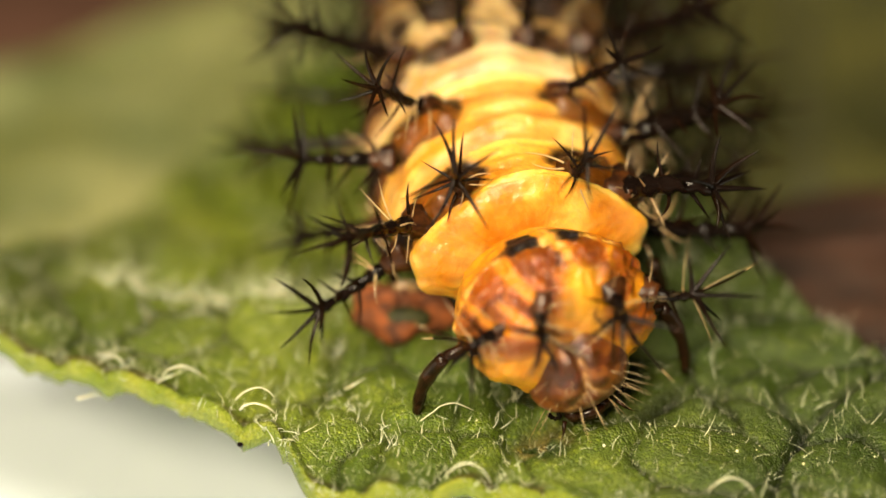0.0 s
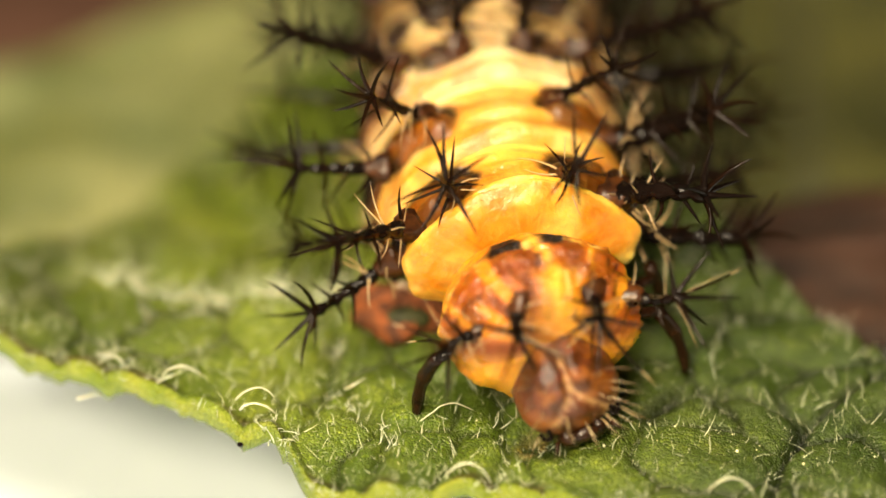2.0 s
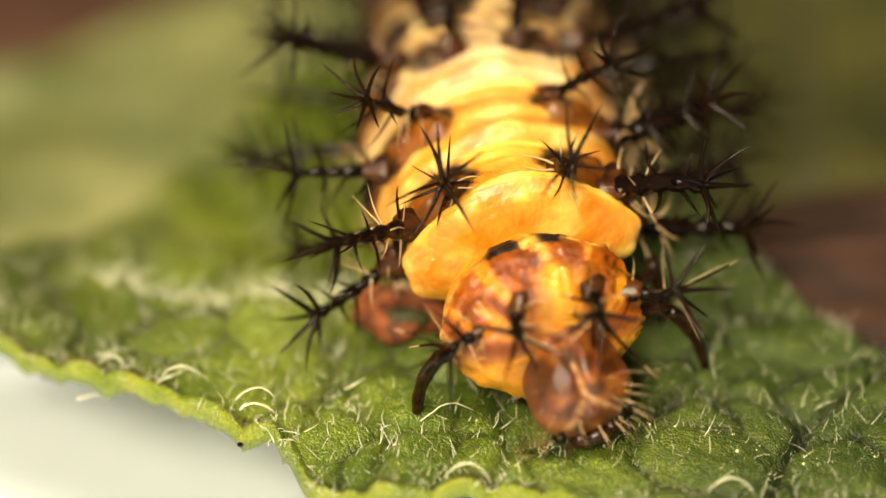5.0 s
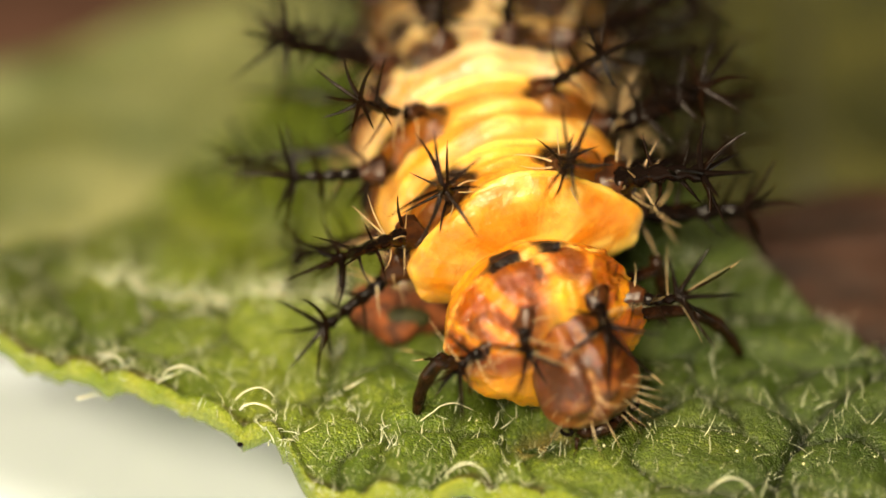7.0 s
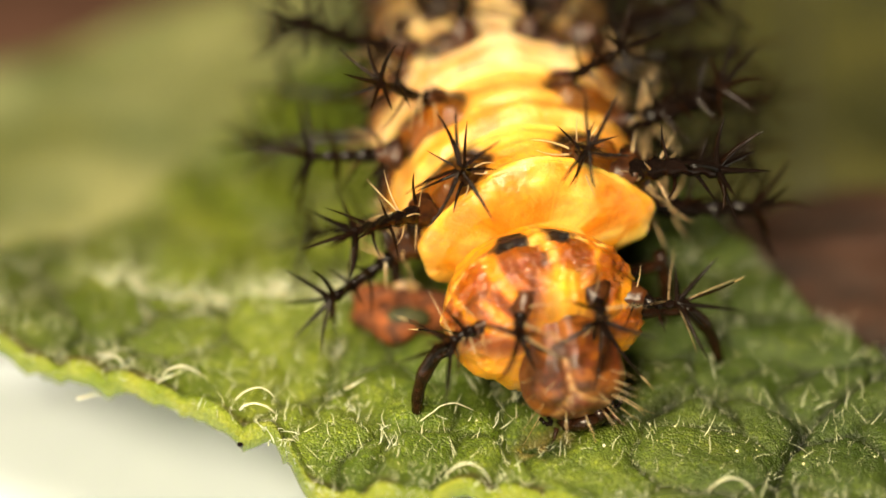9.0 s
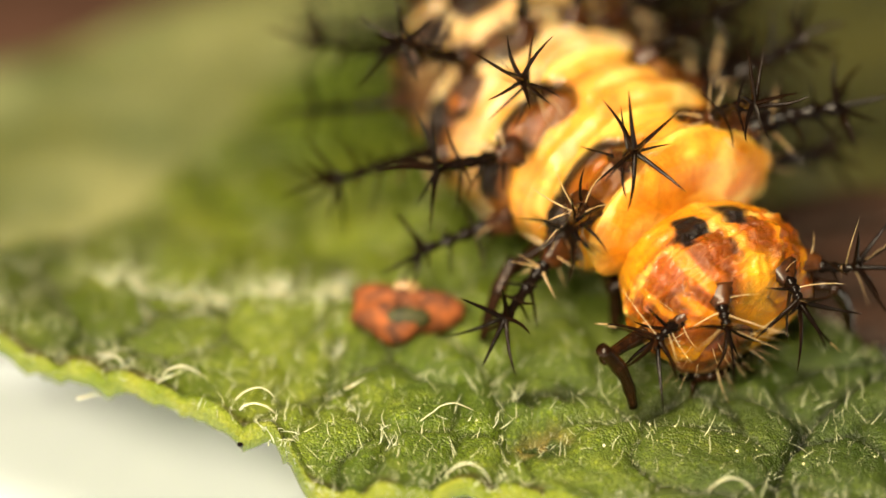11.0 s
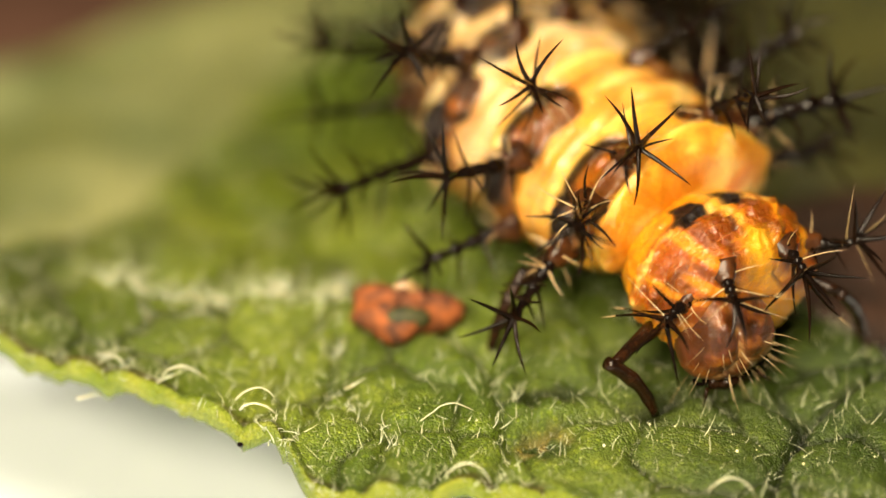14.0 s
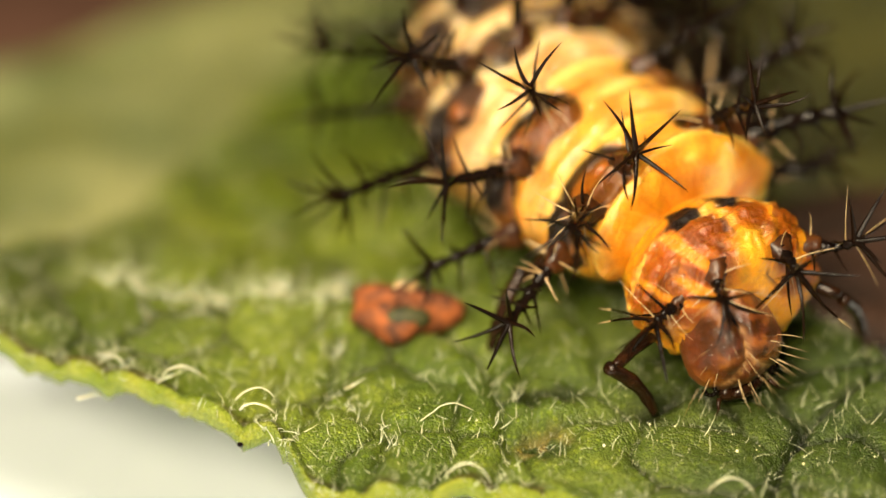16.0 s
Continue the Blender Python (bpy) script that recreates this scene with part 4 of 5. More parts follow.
        hair(b, Vector((d.x * 1.0, d.y * 0.9, d.z * 1.0)), d + Vector((0, -0.2, -0.25)), rng.uniform(0.35, 1.0), 0.011, rng.uniform(-0.4, 0.4), rng)
    part("bristles", b, STRAW, top, "fine straw-coloured bristles")
    return top


HEAD = head()


def shank():
    """The lower leg: its claw at the origin, its knee 2 mm up along z."""
    s = Shape()
    n = 14
    s.tube([(0, 0.16 * math.sin(math.pi * i / n), 2.0 * i / n) for i in range(n + 1)], [0.10 + 0.085 * (i / n) ** 0.8 * (1 - 0.35 * max(0, i / n - 0.75) / 0.25) + (0.02 if i in (3, 4, 8, 9) else 0) for i in range(n + 1)], 12)
    top = part("leg_shank", s, LEGS, LARVA, "glossy black-brown lower leg")
    c = Shape()
    c.tube([(0, 0.02, 0.05), (0, 0.0, 0.0), (0, -0.05, -0.02), (0, -0.11, 0.0)], [0.06, 0.05, 0.03, 0.006], 7)
    part("claw", c, BLACK, top)
    return top


def thigh():
    """The upper leg: its knee at the origin, its hip along z inside the ring."""
    s = Shape()
    s.tube([(0, 0, -0.02), (0, 0, 0.02), (0, 0.02, 0.3), (0, 0.05, 0.7), (0, 0.03, 1.15), (0, 0, 1.6)], [0.06, 0.13, 0.14, 0.15, 0.18, 0.21], 12)
    return part("leg_thigh", s, LEGS, LARVA)


LEG_NAMES = ("collar_a", "collar_b", "second_a", "second_b", "third_a")
SHANKS = {n: shank() for n in LEG_NAMES}
THIGHS = {n: thigh() for n in LEG_NAMES}


def stance(tip, hip, swing=0):
    """The pose of a leg whose claw stands at tip and which points to its hip."""
    a, b = Vector(tip), Vector(hip)
    turn = (b - a).to_track_quat("Z", "Y").to_matrix().to_4x4()
    return Matrix.Translation(a * MM) @ turn @ pose(0, 0, 0, 0, 0, swing)


def motions():
    rows = [
        (0, place(2.64, 0.32, 2.48, 21.7, 0.1, 1.9)), (0.5, place(2.62, 0.31, 2.46, 20.1, -0.7, 0.5)), (1, place(2.56, 0.24, 2.45, 18.8, -1.3, 1.0)),
        (1.5, place(2.54, 0.31, 2.46, 19.0, -3.2, -0.1)), (2, place(2.31, 0.22, 2.43, 16.8, -4.2, 0.3)), (2.5, place(2.48, 0.13, 2.45, 17.1, -4.9, 2.2)),
        (3, place(2.58, 0.15, 2.45, 18.3, -5.5, 1.1)), (3.5, place(2.38, 0.17, 2.42, 17.3, -7.0, -0.8)), (4, place(2.36, 0.25, 2.46, 17.0, -7.7, -0.9)),
        (6.5, place(2.32, 0.48, 2.12, 19.7, -0.5, -4.4)), (7, place(2.41, 0.40, 2.13, 21.2, -0.8, -3.7)), (7.5, place(2.25, 0.32, 2.09, 19.7, -1.1, -2.8)),
        (8, place(2.60, 0.47, 2.26, 20.8, -1.9, -3.1)), (8.5, place(2.83, 1.05, 2.50, 21.1, -7.6, -3.8)), (9, place(2.37, 0.70, 2.23, 15.7, 1.4, 1.9)),
        (11.5, place(6.97, 2.25, 2.01, 35.8, 12.0, -0.9)), (12, place(7.04, 2.30, 2.00, 37.2, 10.7, 0.2)), (12.5, place(6.59, 2.40, 2.15, 34.4, 7.4, -0.2)),
        (13, place(6.54, 2.39, 2.14, 35.1, 6.1, 0.7)), (13.5, place(6.63, 2.52, 2.23, 35.4, 2.8, 1.3)), (14, place(6.46, 2.31, 2.20, 34.7, 2.7, 0.2)),
        (14.5, place(6.29, 2.37, 2.26, 33.1, 0.7, 1.1)), (15, place(6.55, 2.27, 2.24, 35.3, 0.2, 1.0)), (15.5, place(6.46, 2.17, 2.26, 34.9, 0.5, -1.0)),
        (16, place(6.43, 1.98, 2.29, 29.5, -2.9, -1.9))]
    for ob in (COLLAR, *SPINES['collar']):
        walk(ob, rows)
    rows = [
        (0, place(1.78, 2.48, 2.64, 12.6, 1.5, -2.2)), (0.5, place(1.79, 2.47, 2.63, 12.8, 0.7, -2.9)), (1, place(1.79, 2.42, 2.59, 12.4, 1.3, -2.5)),
        (1.5, place(1.75, 2.47, 2.60, 12.0, 0.6, -3.1)), (2, place(1.63, 2.41, 2.54, 10.7, 1.3, -2.8)), (2.5, place(1.79, 2.31, 2.52, 11.1, 1.1, -1.3)),
        (3, place(1.82, 2.32, 2.51, 11.6, 1.2, -2.1)), (3.5, place(1.66, 2.31, 2.44, 10.8, 1.1, -3.1)), (4, place(1.65, 2.40, 2.46, 10.2, 0.6, -3.0)),
        (6.5, place(1.71, 2.66, 2.60, 12.6, 2.0, -8.7)), (7, place(1.75, 2.57, 2.58, 13.1, 2.2, -8.3)), (7.5, place(1.66, 2.53, 2.52, 11.8, 2.2, -7.3)),
        (8, place(1.94, 2.64, 2.61, 13.5, 1.0, -6.9)), (8.5, place(2.12, 3.16, 2.75, 13.3, 1.7, -6.6)), (9, place(1.98, 2.92, 2.76, 12.1, 3.3, -4.8)),
        (11.5, place(5.70, 4.09, 2.71, 42.0, -0.4, -1.0)), (12, place(5.77, 4.14, 2.71, 42.2, 0.3, -0.4)), (12.5, place(5.37, 4.26, 2.69, 40.8, -0.9, -0.1)),
        (13, place(5.31, 4.24, 2.68, 41.2, -0.9, -1.0)), (13.5, place(5.40, 4.36, 2.73, 40.8, -1.6, -0.5)), (14, place(5.25, 4.18, 2.63, 40.7, -1.8, -1.3)),
        (14.5, place(5.16, 4.27, 2.59, 39.9, -2.4, -0.3)), (15, place(5.32, 4.14, 2.60, 40.3, -2.1, -0.4)), (15.5, place(5.20, 4.00, 2.58, 41.1, -3.4, -1.1)),
        (16, place(5.21, 3.89, 2.57, 39.5, -2.7, -0.2))]
    for ob in (SECOND, *SPINES['second']):
        walk(ob, rows)
    rows = [
        (0, place(1.18, 5.04, 2.79, 11.8, 0.7, -0.1)), (0.5, place(1.18, 5.01, 2.76, 12.1, 0.8, -0.9)), (1, place(1.21, 4.97, 2.73, 12.1, 1.0, -0.5)),
        (1.5, place(1.16, 5.01, 2.72, 12.4, 0.7, -1.3)), (2, place(1.09, 4.95, 2.66, 11.9, 1.2, -0.8)), (2.5, place(1.27, 4.87, 2.67, 11.7, 1.6, 0.4)),
        (3, place(1.27, 4.86, 2.65, 11.9, 1.5, -0.3)), (3.5, place(1.12, 4.84, 2.57, 11.8, 1.5, -1.2)), (4, place(1.12, 4.92, 2.57, 11.7, 1.3, -1.1)),
        (6.5, place(1.00, 5.17, 2.69, 13.8, -0.4, -4.7)), (7, place(1.03, 5.09, 2.71, 13.9, -0.0, -4.6)), (7.5, place(1.00, 5.06, 2.67, 13.4, 0.4, -3.9)),
        (8, place(1.24, 5.17, 2.71, 13.6, -0.2, -3.6)), (8.5, place(1.40, 5.60, 2.69, 13.1, -0.2, -3.2)), (9, place(1.37, 5.45, 2.77, 12.1, -0.3, -2.0)),
        (11.5, place(4.02, 6.10, 2.87, 40.6, 1.0, 3.2)), (12, place(4.08, 6.14, 2.87, 41.2, 1.4, 4.1)), (12.5, place(3.80, 6.31, 2.82, 40.0, 1.0, 2.9)),
        (13, place(3.73, 6.28, 2.76, 40.5, 0.7, 2.5)), (13.5, place(3.79, 6.37, 2.74, 40.8, 0.2, 3.8)), (14, place(3.66, 6.20, 2.68, 41.3, 0.1, 2.5)),
        (14.5, place(3.65, 6.32, 2.67, 40.2, -0.2, 2.0)), (15, place(3.76, 6.18, 2.66, 41.1, -0.2, 2.9)), (15.5, place(3.63, 6.02, 2.62, 41.1, -1.5, 2.1)),
        (16, place(3.69, 5.95, 2.62, 40.6, -1.3, 3.0))]
    for ob in (THIRD, *SPINES['third']):
        walk(ob, rows)
    rows = [
        (0, place(0.75, 7.61, 2.73, 5.4, -0.6, -0.5)), (0.5, place(0.72, 7.57, 2.71, 6.7, -0.2, -0.6)), (1, place(0.76, 7.53, 2.70, 6.3, -0.0, -0.1)),
        (1.5, place(0.69, 7.57, 2.68, 7.2, 0.3, -0.9)), (2, place(0.67, 7.52, 2.66, 6.6, 0.6, -0.2)), (2.5, place(0.87, 7.45, 2.69, 5.2, 0.3, 0.5)),
        (3, place(0.82, 7.43, 2.67, 5.8, 0.7, -0.0)), (3.5, place(0.68, 7.40, 2.61, 6.5, 1.6, -0.7)), (4, place(0.71, 7.48, 2.62, 5.7, 1.7, -1.2)),
        (6.5, place(0.44, 7.71, 2.69, 9.8, 0.1, -3.0)), (7, place(0.46, 7.63, 2.70, 9.2, -0.1, -2.7)), (7.5, place(0.46, 7.61, 2.70, 8.7, -0.2, -1.8)),
        (8, place(0.69, 7.72, 2.72, 7.9, -0.3, -2.1)), (8.5, place(0.81, 8.11, 2.67, 6.7, -0.0, -1.4)), (9, place(0.85, 8.01, 2.72, 6.8, -0.6, -1.0)),
        (11.5, place(2.35, 8.08, 2.74, 39.9, -0.2, 6.7)), (12, place(2.38, 8.11, 2.75, 40.3, 0.2, 7.6)), (12.5, place(2.15, 8.30, 2.74, 40.3, 0.3, 6.0)),
        (13, place(2.05, 8.25, 2.73, 41.7, 0.2, 5.4)), (13.5, place(2.14, 8.36, 2.77, 41.3, 0.6, 6.0)), (14, place(1.99, 8.18, 2.74, 42.6, 0.6, 4.6)),
        (14.5, place(1.99, 8.29, 2.74, 42.5, 0.9, 4.5)), (15, place(2.03, 8.11, 2.74, 43.2, 1.0, 5.1)), (15.5, place(1.96, 7.99, 2.72, 43.3, 0.8, 3.6)),
        (16, place(2.04, 7.94, 2.74, 42.5, 1.1, 4.5))]
    for ob in (FOURTH, *SPINES['fourth']):
        walk(ob, rows)
    walk(HEAD, [
        (0, place(2.95, -0.33, 1.45, 24, 24, -16)),
        (0.5, place(2.90, -0.69, 1.45, 22, 15, -16)),
        (1, place(2.89, -0.89, 1.45, 20, 10, -16)),
        (1.5, place(3.03, -1.08, 1.45, 20, 2, -16)),
        (2, place(2.70, -1.02, 1.45, 16, 0, -16)),
        (2.5, place(2.79, -0.91, 1.45, 14, 0, -16)),
        (3, place(2.94, -0.95, 1.45, 12, -2, -16)),
        (3.5, place(2.76, -1.12, 1.45, 10, -6, -16)),
        (4, place(2.91, -1.23, 1.45, 14, -8, -16)),
        (6.5, place(3.05, -0.87, 1.45, 20, 20, -16)),
        (7, place(3.19, -0.91, 1.45, 22, 20, -16)),
        (7.5, place(3.06, -0.95, 1.45, 20, 18, -16)),
        (8, place(3.29, -0.85, 1.45, 16, 15, -16)),
        (8.5, place(3.67, 0.24, 1.45, 14, 10, -16)),
        (9, place(2.83, -0.59, 1.45, 8, 16, -16)),
        (9.2, place(2.32, -1.23, 1.45, 0, -4, -2)),
        (11.3, place(6.36, 1.73, 1.14, 34, 30, -8)),
        (11.5, place(6.46, 1.69, 1.14, 34, 30, -8)),
        (12, place(6.55, 1.69, 1.14, 34, 30, -8)),
        (12.5, place(6.08, 1.58, 1.14, 26, 37, -8)),
        (13, place(6.07, 1.34, 1.20, 26, 34, -8)),
        (13.5, place(6.25, 1.41, 1.25, 26, 31, -8)),
        (14, place(6.27, 1.10, 1.31, 26, 28, -8)),
        (14.5, place(6.20, 1.08, 1.36, 26, 25, -8)),
        (15, place(6.35, 0.77, 1.42, 26, 22, -8)),
        (15.5, place(6.34, 0.60, 1.42, 26, 19, -8)),
        (16, place(6.40, 0.64, 1.42, 26, 16, -8)),
    ])
    walk(SHANKS['collar_a'], [
        (0, stance((-0.59, 0.00, 0.04), (0.04, -0.42, 1.94))),
        (0.5, stance((-0.59, 0.00, 0.04), (0.04, -0.41, 1.91))),
        (1, stance((-0.59, 0.00, 0.04), (0.00, -0.43, 1.91))),
        (1.5, stance((-0.59, 0.00, 0.04), (0.00, -0.40, 1.90))),
        (2, stance((-0.59, 0.00, 0.04), (-0.12, -0.42, 1.89))),
        (2.5, stance((-0.59, 0.00, 0.04), (-0.04, -0.48, 1.91))),
        (3, stance((-0.59, 0.00, 0.04), (0.02, -0.48, 1.90))),
        (3.5, stance((-0.59, 0.00, 0.04), (-0.07, -0.47, 1.86))),
        (4, stance((-0.59, 0.00, 0.04), (-0.08, -0.42, 1.88))),
        (6.5, stance((-0.59, 0.00, 0.04), (-0.10, -0.31, 1.69))),
        (7, stance((-0.59, 0.00, 0.04), (-0.05, -0.37, 1.71))),
        (7.5, stance((-0.59, 0.00, 0.04), (-0.14, -0.39, 1.69))),
        (8, stance((-0.59, 0.00, 0.04), (0.04, -0.33, 1.77))),
        (8.5, stance((-0.59, 0.00, 0.04), (0.17, -0.07, 1.87))),
        (9, stance((-0.59, 0.00, 0.04), (-0.10, -0.16, 1.82))),
        (10.2, stance((2.06, 0.05, 0.64), (1.87, -0.28, 2.30))),
        (11.5, stance((4.70, 0.10, 0.04), (3.92, -0.23, 1.44))),
        (12, stance((4.70, 0.10, 0.04), (3.96, -0.23, 1.44))),
        (12.5, stance((4.70, 0.10, 0.04), (3.74, -0.16, 1.50))),
        (13, stance((4.70, 0.10, 0.04), (3.72, -0.18, 1.50))),
        (13.5, stance((4.70, 0.10, 0.04), (3.77, -0.13, 1.54))),
        (14, stance((4.70, 0.10, 0.04), (3.68, -0.22, 1.52))),
        (14.5, stance((4.70, 0.10, 0.04), (3.59, -0.18, 1.55))),
        (15, stance((4.70, 0.10, 0.04), (3.73, -0.26, 1.54))),
        (15.5, stance((4.70, 0.10, 0.04), (3.69, -0.29, 1.53))),
        (16, stance((4.70, 0.10, 0.04), (3.67, -0.35, 1.52))),
    ])
    walk(THIGHS['collar_a'], [
        (0, stance((0.04, -0.42, 1.94), (1.40, 0.15, 2.12))),
        (0.5, stance((0.04, -0.41, 1.91), (1.39, 0.17, 2.06))),
        (1, stance((0.00, -0.43, 1.91), (1.32, 0.13, 2.06))),
        (1.5, stance((0.00, -0.40, 1.90), (1.32, 0.18, 2.04))),
        (2, stance((-0.12, -0.42, 1.89), (1.08, 0.13, 2.01))),
        (2.5, stance((-0.04, -0.48, 1.91), (1.24, 0.03, 2.07))),
        (3, stance((0.02, -0.48, 1.90), (1.35, 0.02, 2.05))),
        (3.5, stance((-0.07, -0.47, 1.86), (1.17, 0.05, 1.97))),
        (4, stance((-0.08, -0.42, 1.88), (1.15, 0.13, 2.00))),
        (6.5, stance((-0.10, -0.31, 1.69), (1.12, 0.37, 1.63))),
        (7, stance((-0.05, -0.37, 1.71), (1.21, 0.25, 1.65))),
        (7.5, stance((-0.14, -0.39, 1.69), (1.04, 0.20, 1.62))),
        (8, stance((0.04, -0.33, 1.77), (1.40, 0.31, 1.78))),
        (8.5, stance((0.17, -0.07, 1.87), (1.65, 0.85, 1.99))),
        (9, stance((-0.10, -0.16, 1.82), (1.12, 0.67, 1.88))),
        (10.2, stance((1.87, -0.28, 2.30), (3.45, 1.26, 1.77))),
        (11.5, stance((3.92, -0.23, 1.44), (5.78, 1.86, 1.66))),
        (12, stance((3.96, -0.23, 1.44), (5.86, 1.87, 1.67))),
        (12.5, stance((3.74, -0.16, 1.50), (5.41, 2.01, 1.78))),
        (13, stance((3.72, -0.18, 1.50), (5.36, 1.97, 1.79))),
        (13.5, stance((3.77, -0.13, 1.54), (5.46, 2.08, 1.87))),
        (14, stance((3.68, -0.22, 1.52), (5.29, 1.89, 1.82))),
        (14.5, stance((3.59, -0.18, 1.55), (5.11, 1.97, 1.89))),
        (15, stance((3.73, -0.26, 1.54), (5.39, 1.82, 1.86))),
        (15.5, stance((3.69, -0.29, 1.53), (5.31, 1.74, 1.85))),
        (16, stance((3.67, -0.35, 1.52), (5.26, 1.64, 1.83))),
    ])
    walk(SHANKS['collar_b'], [
        (0, stance((5.46, 1.75, 0.04), (4.87, 1.54, 1.90))),
        (0.5, stance((5.46, 1.75, 0.04), (4.88, 1.52, 1.90))),
        (1, stance((5.46, 1.75, 0.04), (4.86, 1.47, 1.89))),
        (1.5, stance((5.46, 1.75, 0.04), (4.85, 1.50, 1.90))),
        (2, stance((5.46, 1.75, 0.04), (4.75, 1.43, 1.88))),
        (2.5, stance((5.46, 1.75, 0.04), (4.82, 1.38, 1.87))),
        (3, stance((5.46, 1.75, 0.04), (4.88, 1.40, 1.88))),
        (3.5, stance((5.46, 1.75, 0.04), (4.79, 1.40, 1.88))),
        (4, stance((5.46, 1.75, 0.04), (4.78, 1.44, 1.90))),
        (6.5, stance((6.74, 2.42, 0.04), (5.50, 1.81, 1.68))),
        (7, stance((6.74, 2.42, 0.04), (5.53, 1.78, 1.68))),
        (7.5, stance((6.74, 2.42, 0.04), (5.46, 1.72, 1.65))),
        (8, stance((6.74, 2.42, 0.04), (5.63, 1.80, 1.73))),
        (8.5, stance((6.25, 2.20, 0.04), (5.65, 1.98, 1.85))),
        (9, stance((6.25, 2.20, 0.04), (5.42, 1.78, 1.68))),
        (10.2, stance((7.92, 2.70, 0.64), (7.20, 2.00, 2.40))),
        (11.5, stance((9.60, 3.20, 0.04), (9.07, 2.35, 1.75))),
        (12, stance((9.60, 3.20, 0.04), (9.09, 2.38, 1.73))),
        (12.5, stance((9.60, 3.20, 0.04), (8.90, 2.40, 1.80))),
        (13, stance((9.60, 3.20, 0.04), (8.87, 2.39, 1.79))),
        (13.5, stance((9.60, 3.20, 0.04), (8.91, 2.45, 1.81))),
        (14, stance((9.60, 3.20, 0.04), (8.84, 2.35, 1.81))),
        (14.5, stance((9.60, 3.20, 0.04), (8.77, 2.36, 1.82))),
        (15, stance((9.60, 3.20, 0.04), (8.88, 2.32, 1.81))),
        (15.5, stance((9.60, 3.20, 0.04), (8.85, 2.27, 1.85))),
        (16, stance((9.60, 3.20, 0.04), (8.88, 2.13, 1.86))),
    ])
    walk(THIGHS['collar_b'], [
        (0, stance((4.87, 1.54, 1.90), (3.63, 1.04, 2.04))),
        (0.5, stance((4.88, 1.52, 1.90), (3.64, 0.99, 2.05))),
        (1, stance((4.86, 1.47, 1.89), (3.60, 0.90, 2.02))),
        (1.5, stance((4.85, 1.50, 1.90), (3.58, 0.96, 2.05))),
        (2, stance((4.75, 1.43, 1.88), (3.38, 0.83, 2.00))),
        (2.5, stance((4.82, 1.38, 1.87), (3.53, 0.72, 1.98))),
        (3, stance((4.88, 1.40, 1.88), (3.63, 0.77, 2.00))),
        (3.5, stance((4.79, 1.40, 1.88), (3.46, 0.76, 2.00))),
        (4, stance((4.78, 1.44, 1.90), (3.44, 0.84, 2.04))),
        (6.5, stance((5.50, 1.81, 1.68), (3.38, 1.17, 1.81))),
        (7, stance((5.53, 1.78, 1.68), (3.44, 1.12, 1.81))),
        (7.5, stance((5.46, 1.72, 1.65), (3.30, 1.01, 1.74))),
        (8, stance((5.63, 1.80, 1.73), (3.64, 1.17, 1.91))),
        (8.5, stance((5.65, 1.98, 1.85), (3.88, 1.73, 2.15))),
        (9, stance((5.42, 1.78, 1.68), (3.43, 1.32, 1.80))),
        (10.2, stance((7.20, 2.00, 2.40), (5.58, 2.29, 1.75))),
        (11.5, stance((9.07, 2.35, 1.75), (7.73, 3.26, 1.70))),
        (12, stance((9.09, 2.38, 1.73), (7.77, 3.32, 1.66))),
        (12.5, stance((8.90, 2.40, 1.80), (7.39, 3.36, 1.79))),
        (13, stance((8.87, 2.39, 1.79), (7.32, 3.35, 1.76))),
        (13.5, stance((8.91, 2.45, 1.81), (7.42, 3.47, 1.82))),
        (14, stance((8.84, 2.35, 1.81), (7.26, 3.26, 1.81))),
        (14.5, stance((8.77, 2.36, 1.82), (7.13, 3.28, 1.84))),
        (15, stance((8.88, 2.32, 1.81), (7.35, 3.21, 1.82))),
        (15.5, stance((8.85, 2.27, 1.85), (7.28, 3.11, 1.89))),
        (16, stance((8.88, 2.13, 1.86), (7.35, 2.82, 1.91))),
    ])
    walk(SHANKS['second_a'], [
        (0, stance((0.85, 1.95, 0.04), (0.46, 2.15, 1.13))),
        (0.5, stance((0.85, 1.95, 0.04), (0.47, 2.14, 1.12))),
        (1, stance((0.85, 1.95, 0.04), (0.46, 2.12, 1.10))),
        (1.5, stance((0.85, 1.95, 0.04), (0.45, 2.15, 1.10))),
        (2, stance((0.85, 1.95, 0.04), (0.38, 2.14, 1.08))),
        (2.5, stance((0.85, 1.95, 0.04), (0.44, 2.08, 1.09))),
        (3, stance((0.85, 1.95, 0.04), (0.47, 2.08, 1.07))),
        (3.5, stance((0.85, 1.95, 0.04), (0.40, 2.09, 1.02))),
        (4, stance((0.85, 1.95, 0.04), (0.39, 2.13, 1.03))),
        (6.5, stance((0.85, 1.95, 0.04), (0.50, 2.27, 1.03))),
        (7, stance((0.85, 1.95, 0.04), (0.52, 2.22, 1.02))),
        (7.5, stance((0.85, 1.95, 0.04), (0.45, 2.21, 1.01))),
        (8, stance((0.85, 1.95, 0.04), (0.60, 2.23, 1.06))),
        (8.5, stance((0.85, 1.95, 0.04), (0.68, 2.50, 1.13))),
        (9, stance((0.85, 1.95, 0.04), (0.58, 2.41, 1.15))),
        (10.2, stance((1.9, 2.3, 0.5), (1.8, 2.4, 1.7))),
        (11.5, stance((4.5, 3.5, 0.04), (4.3, 3.3, 1.2))),
        (16, stance((4.5, 3.5, 0.04), (4.2, 3.2, 1.2))),
    ])
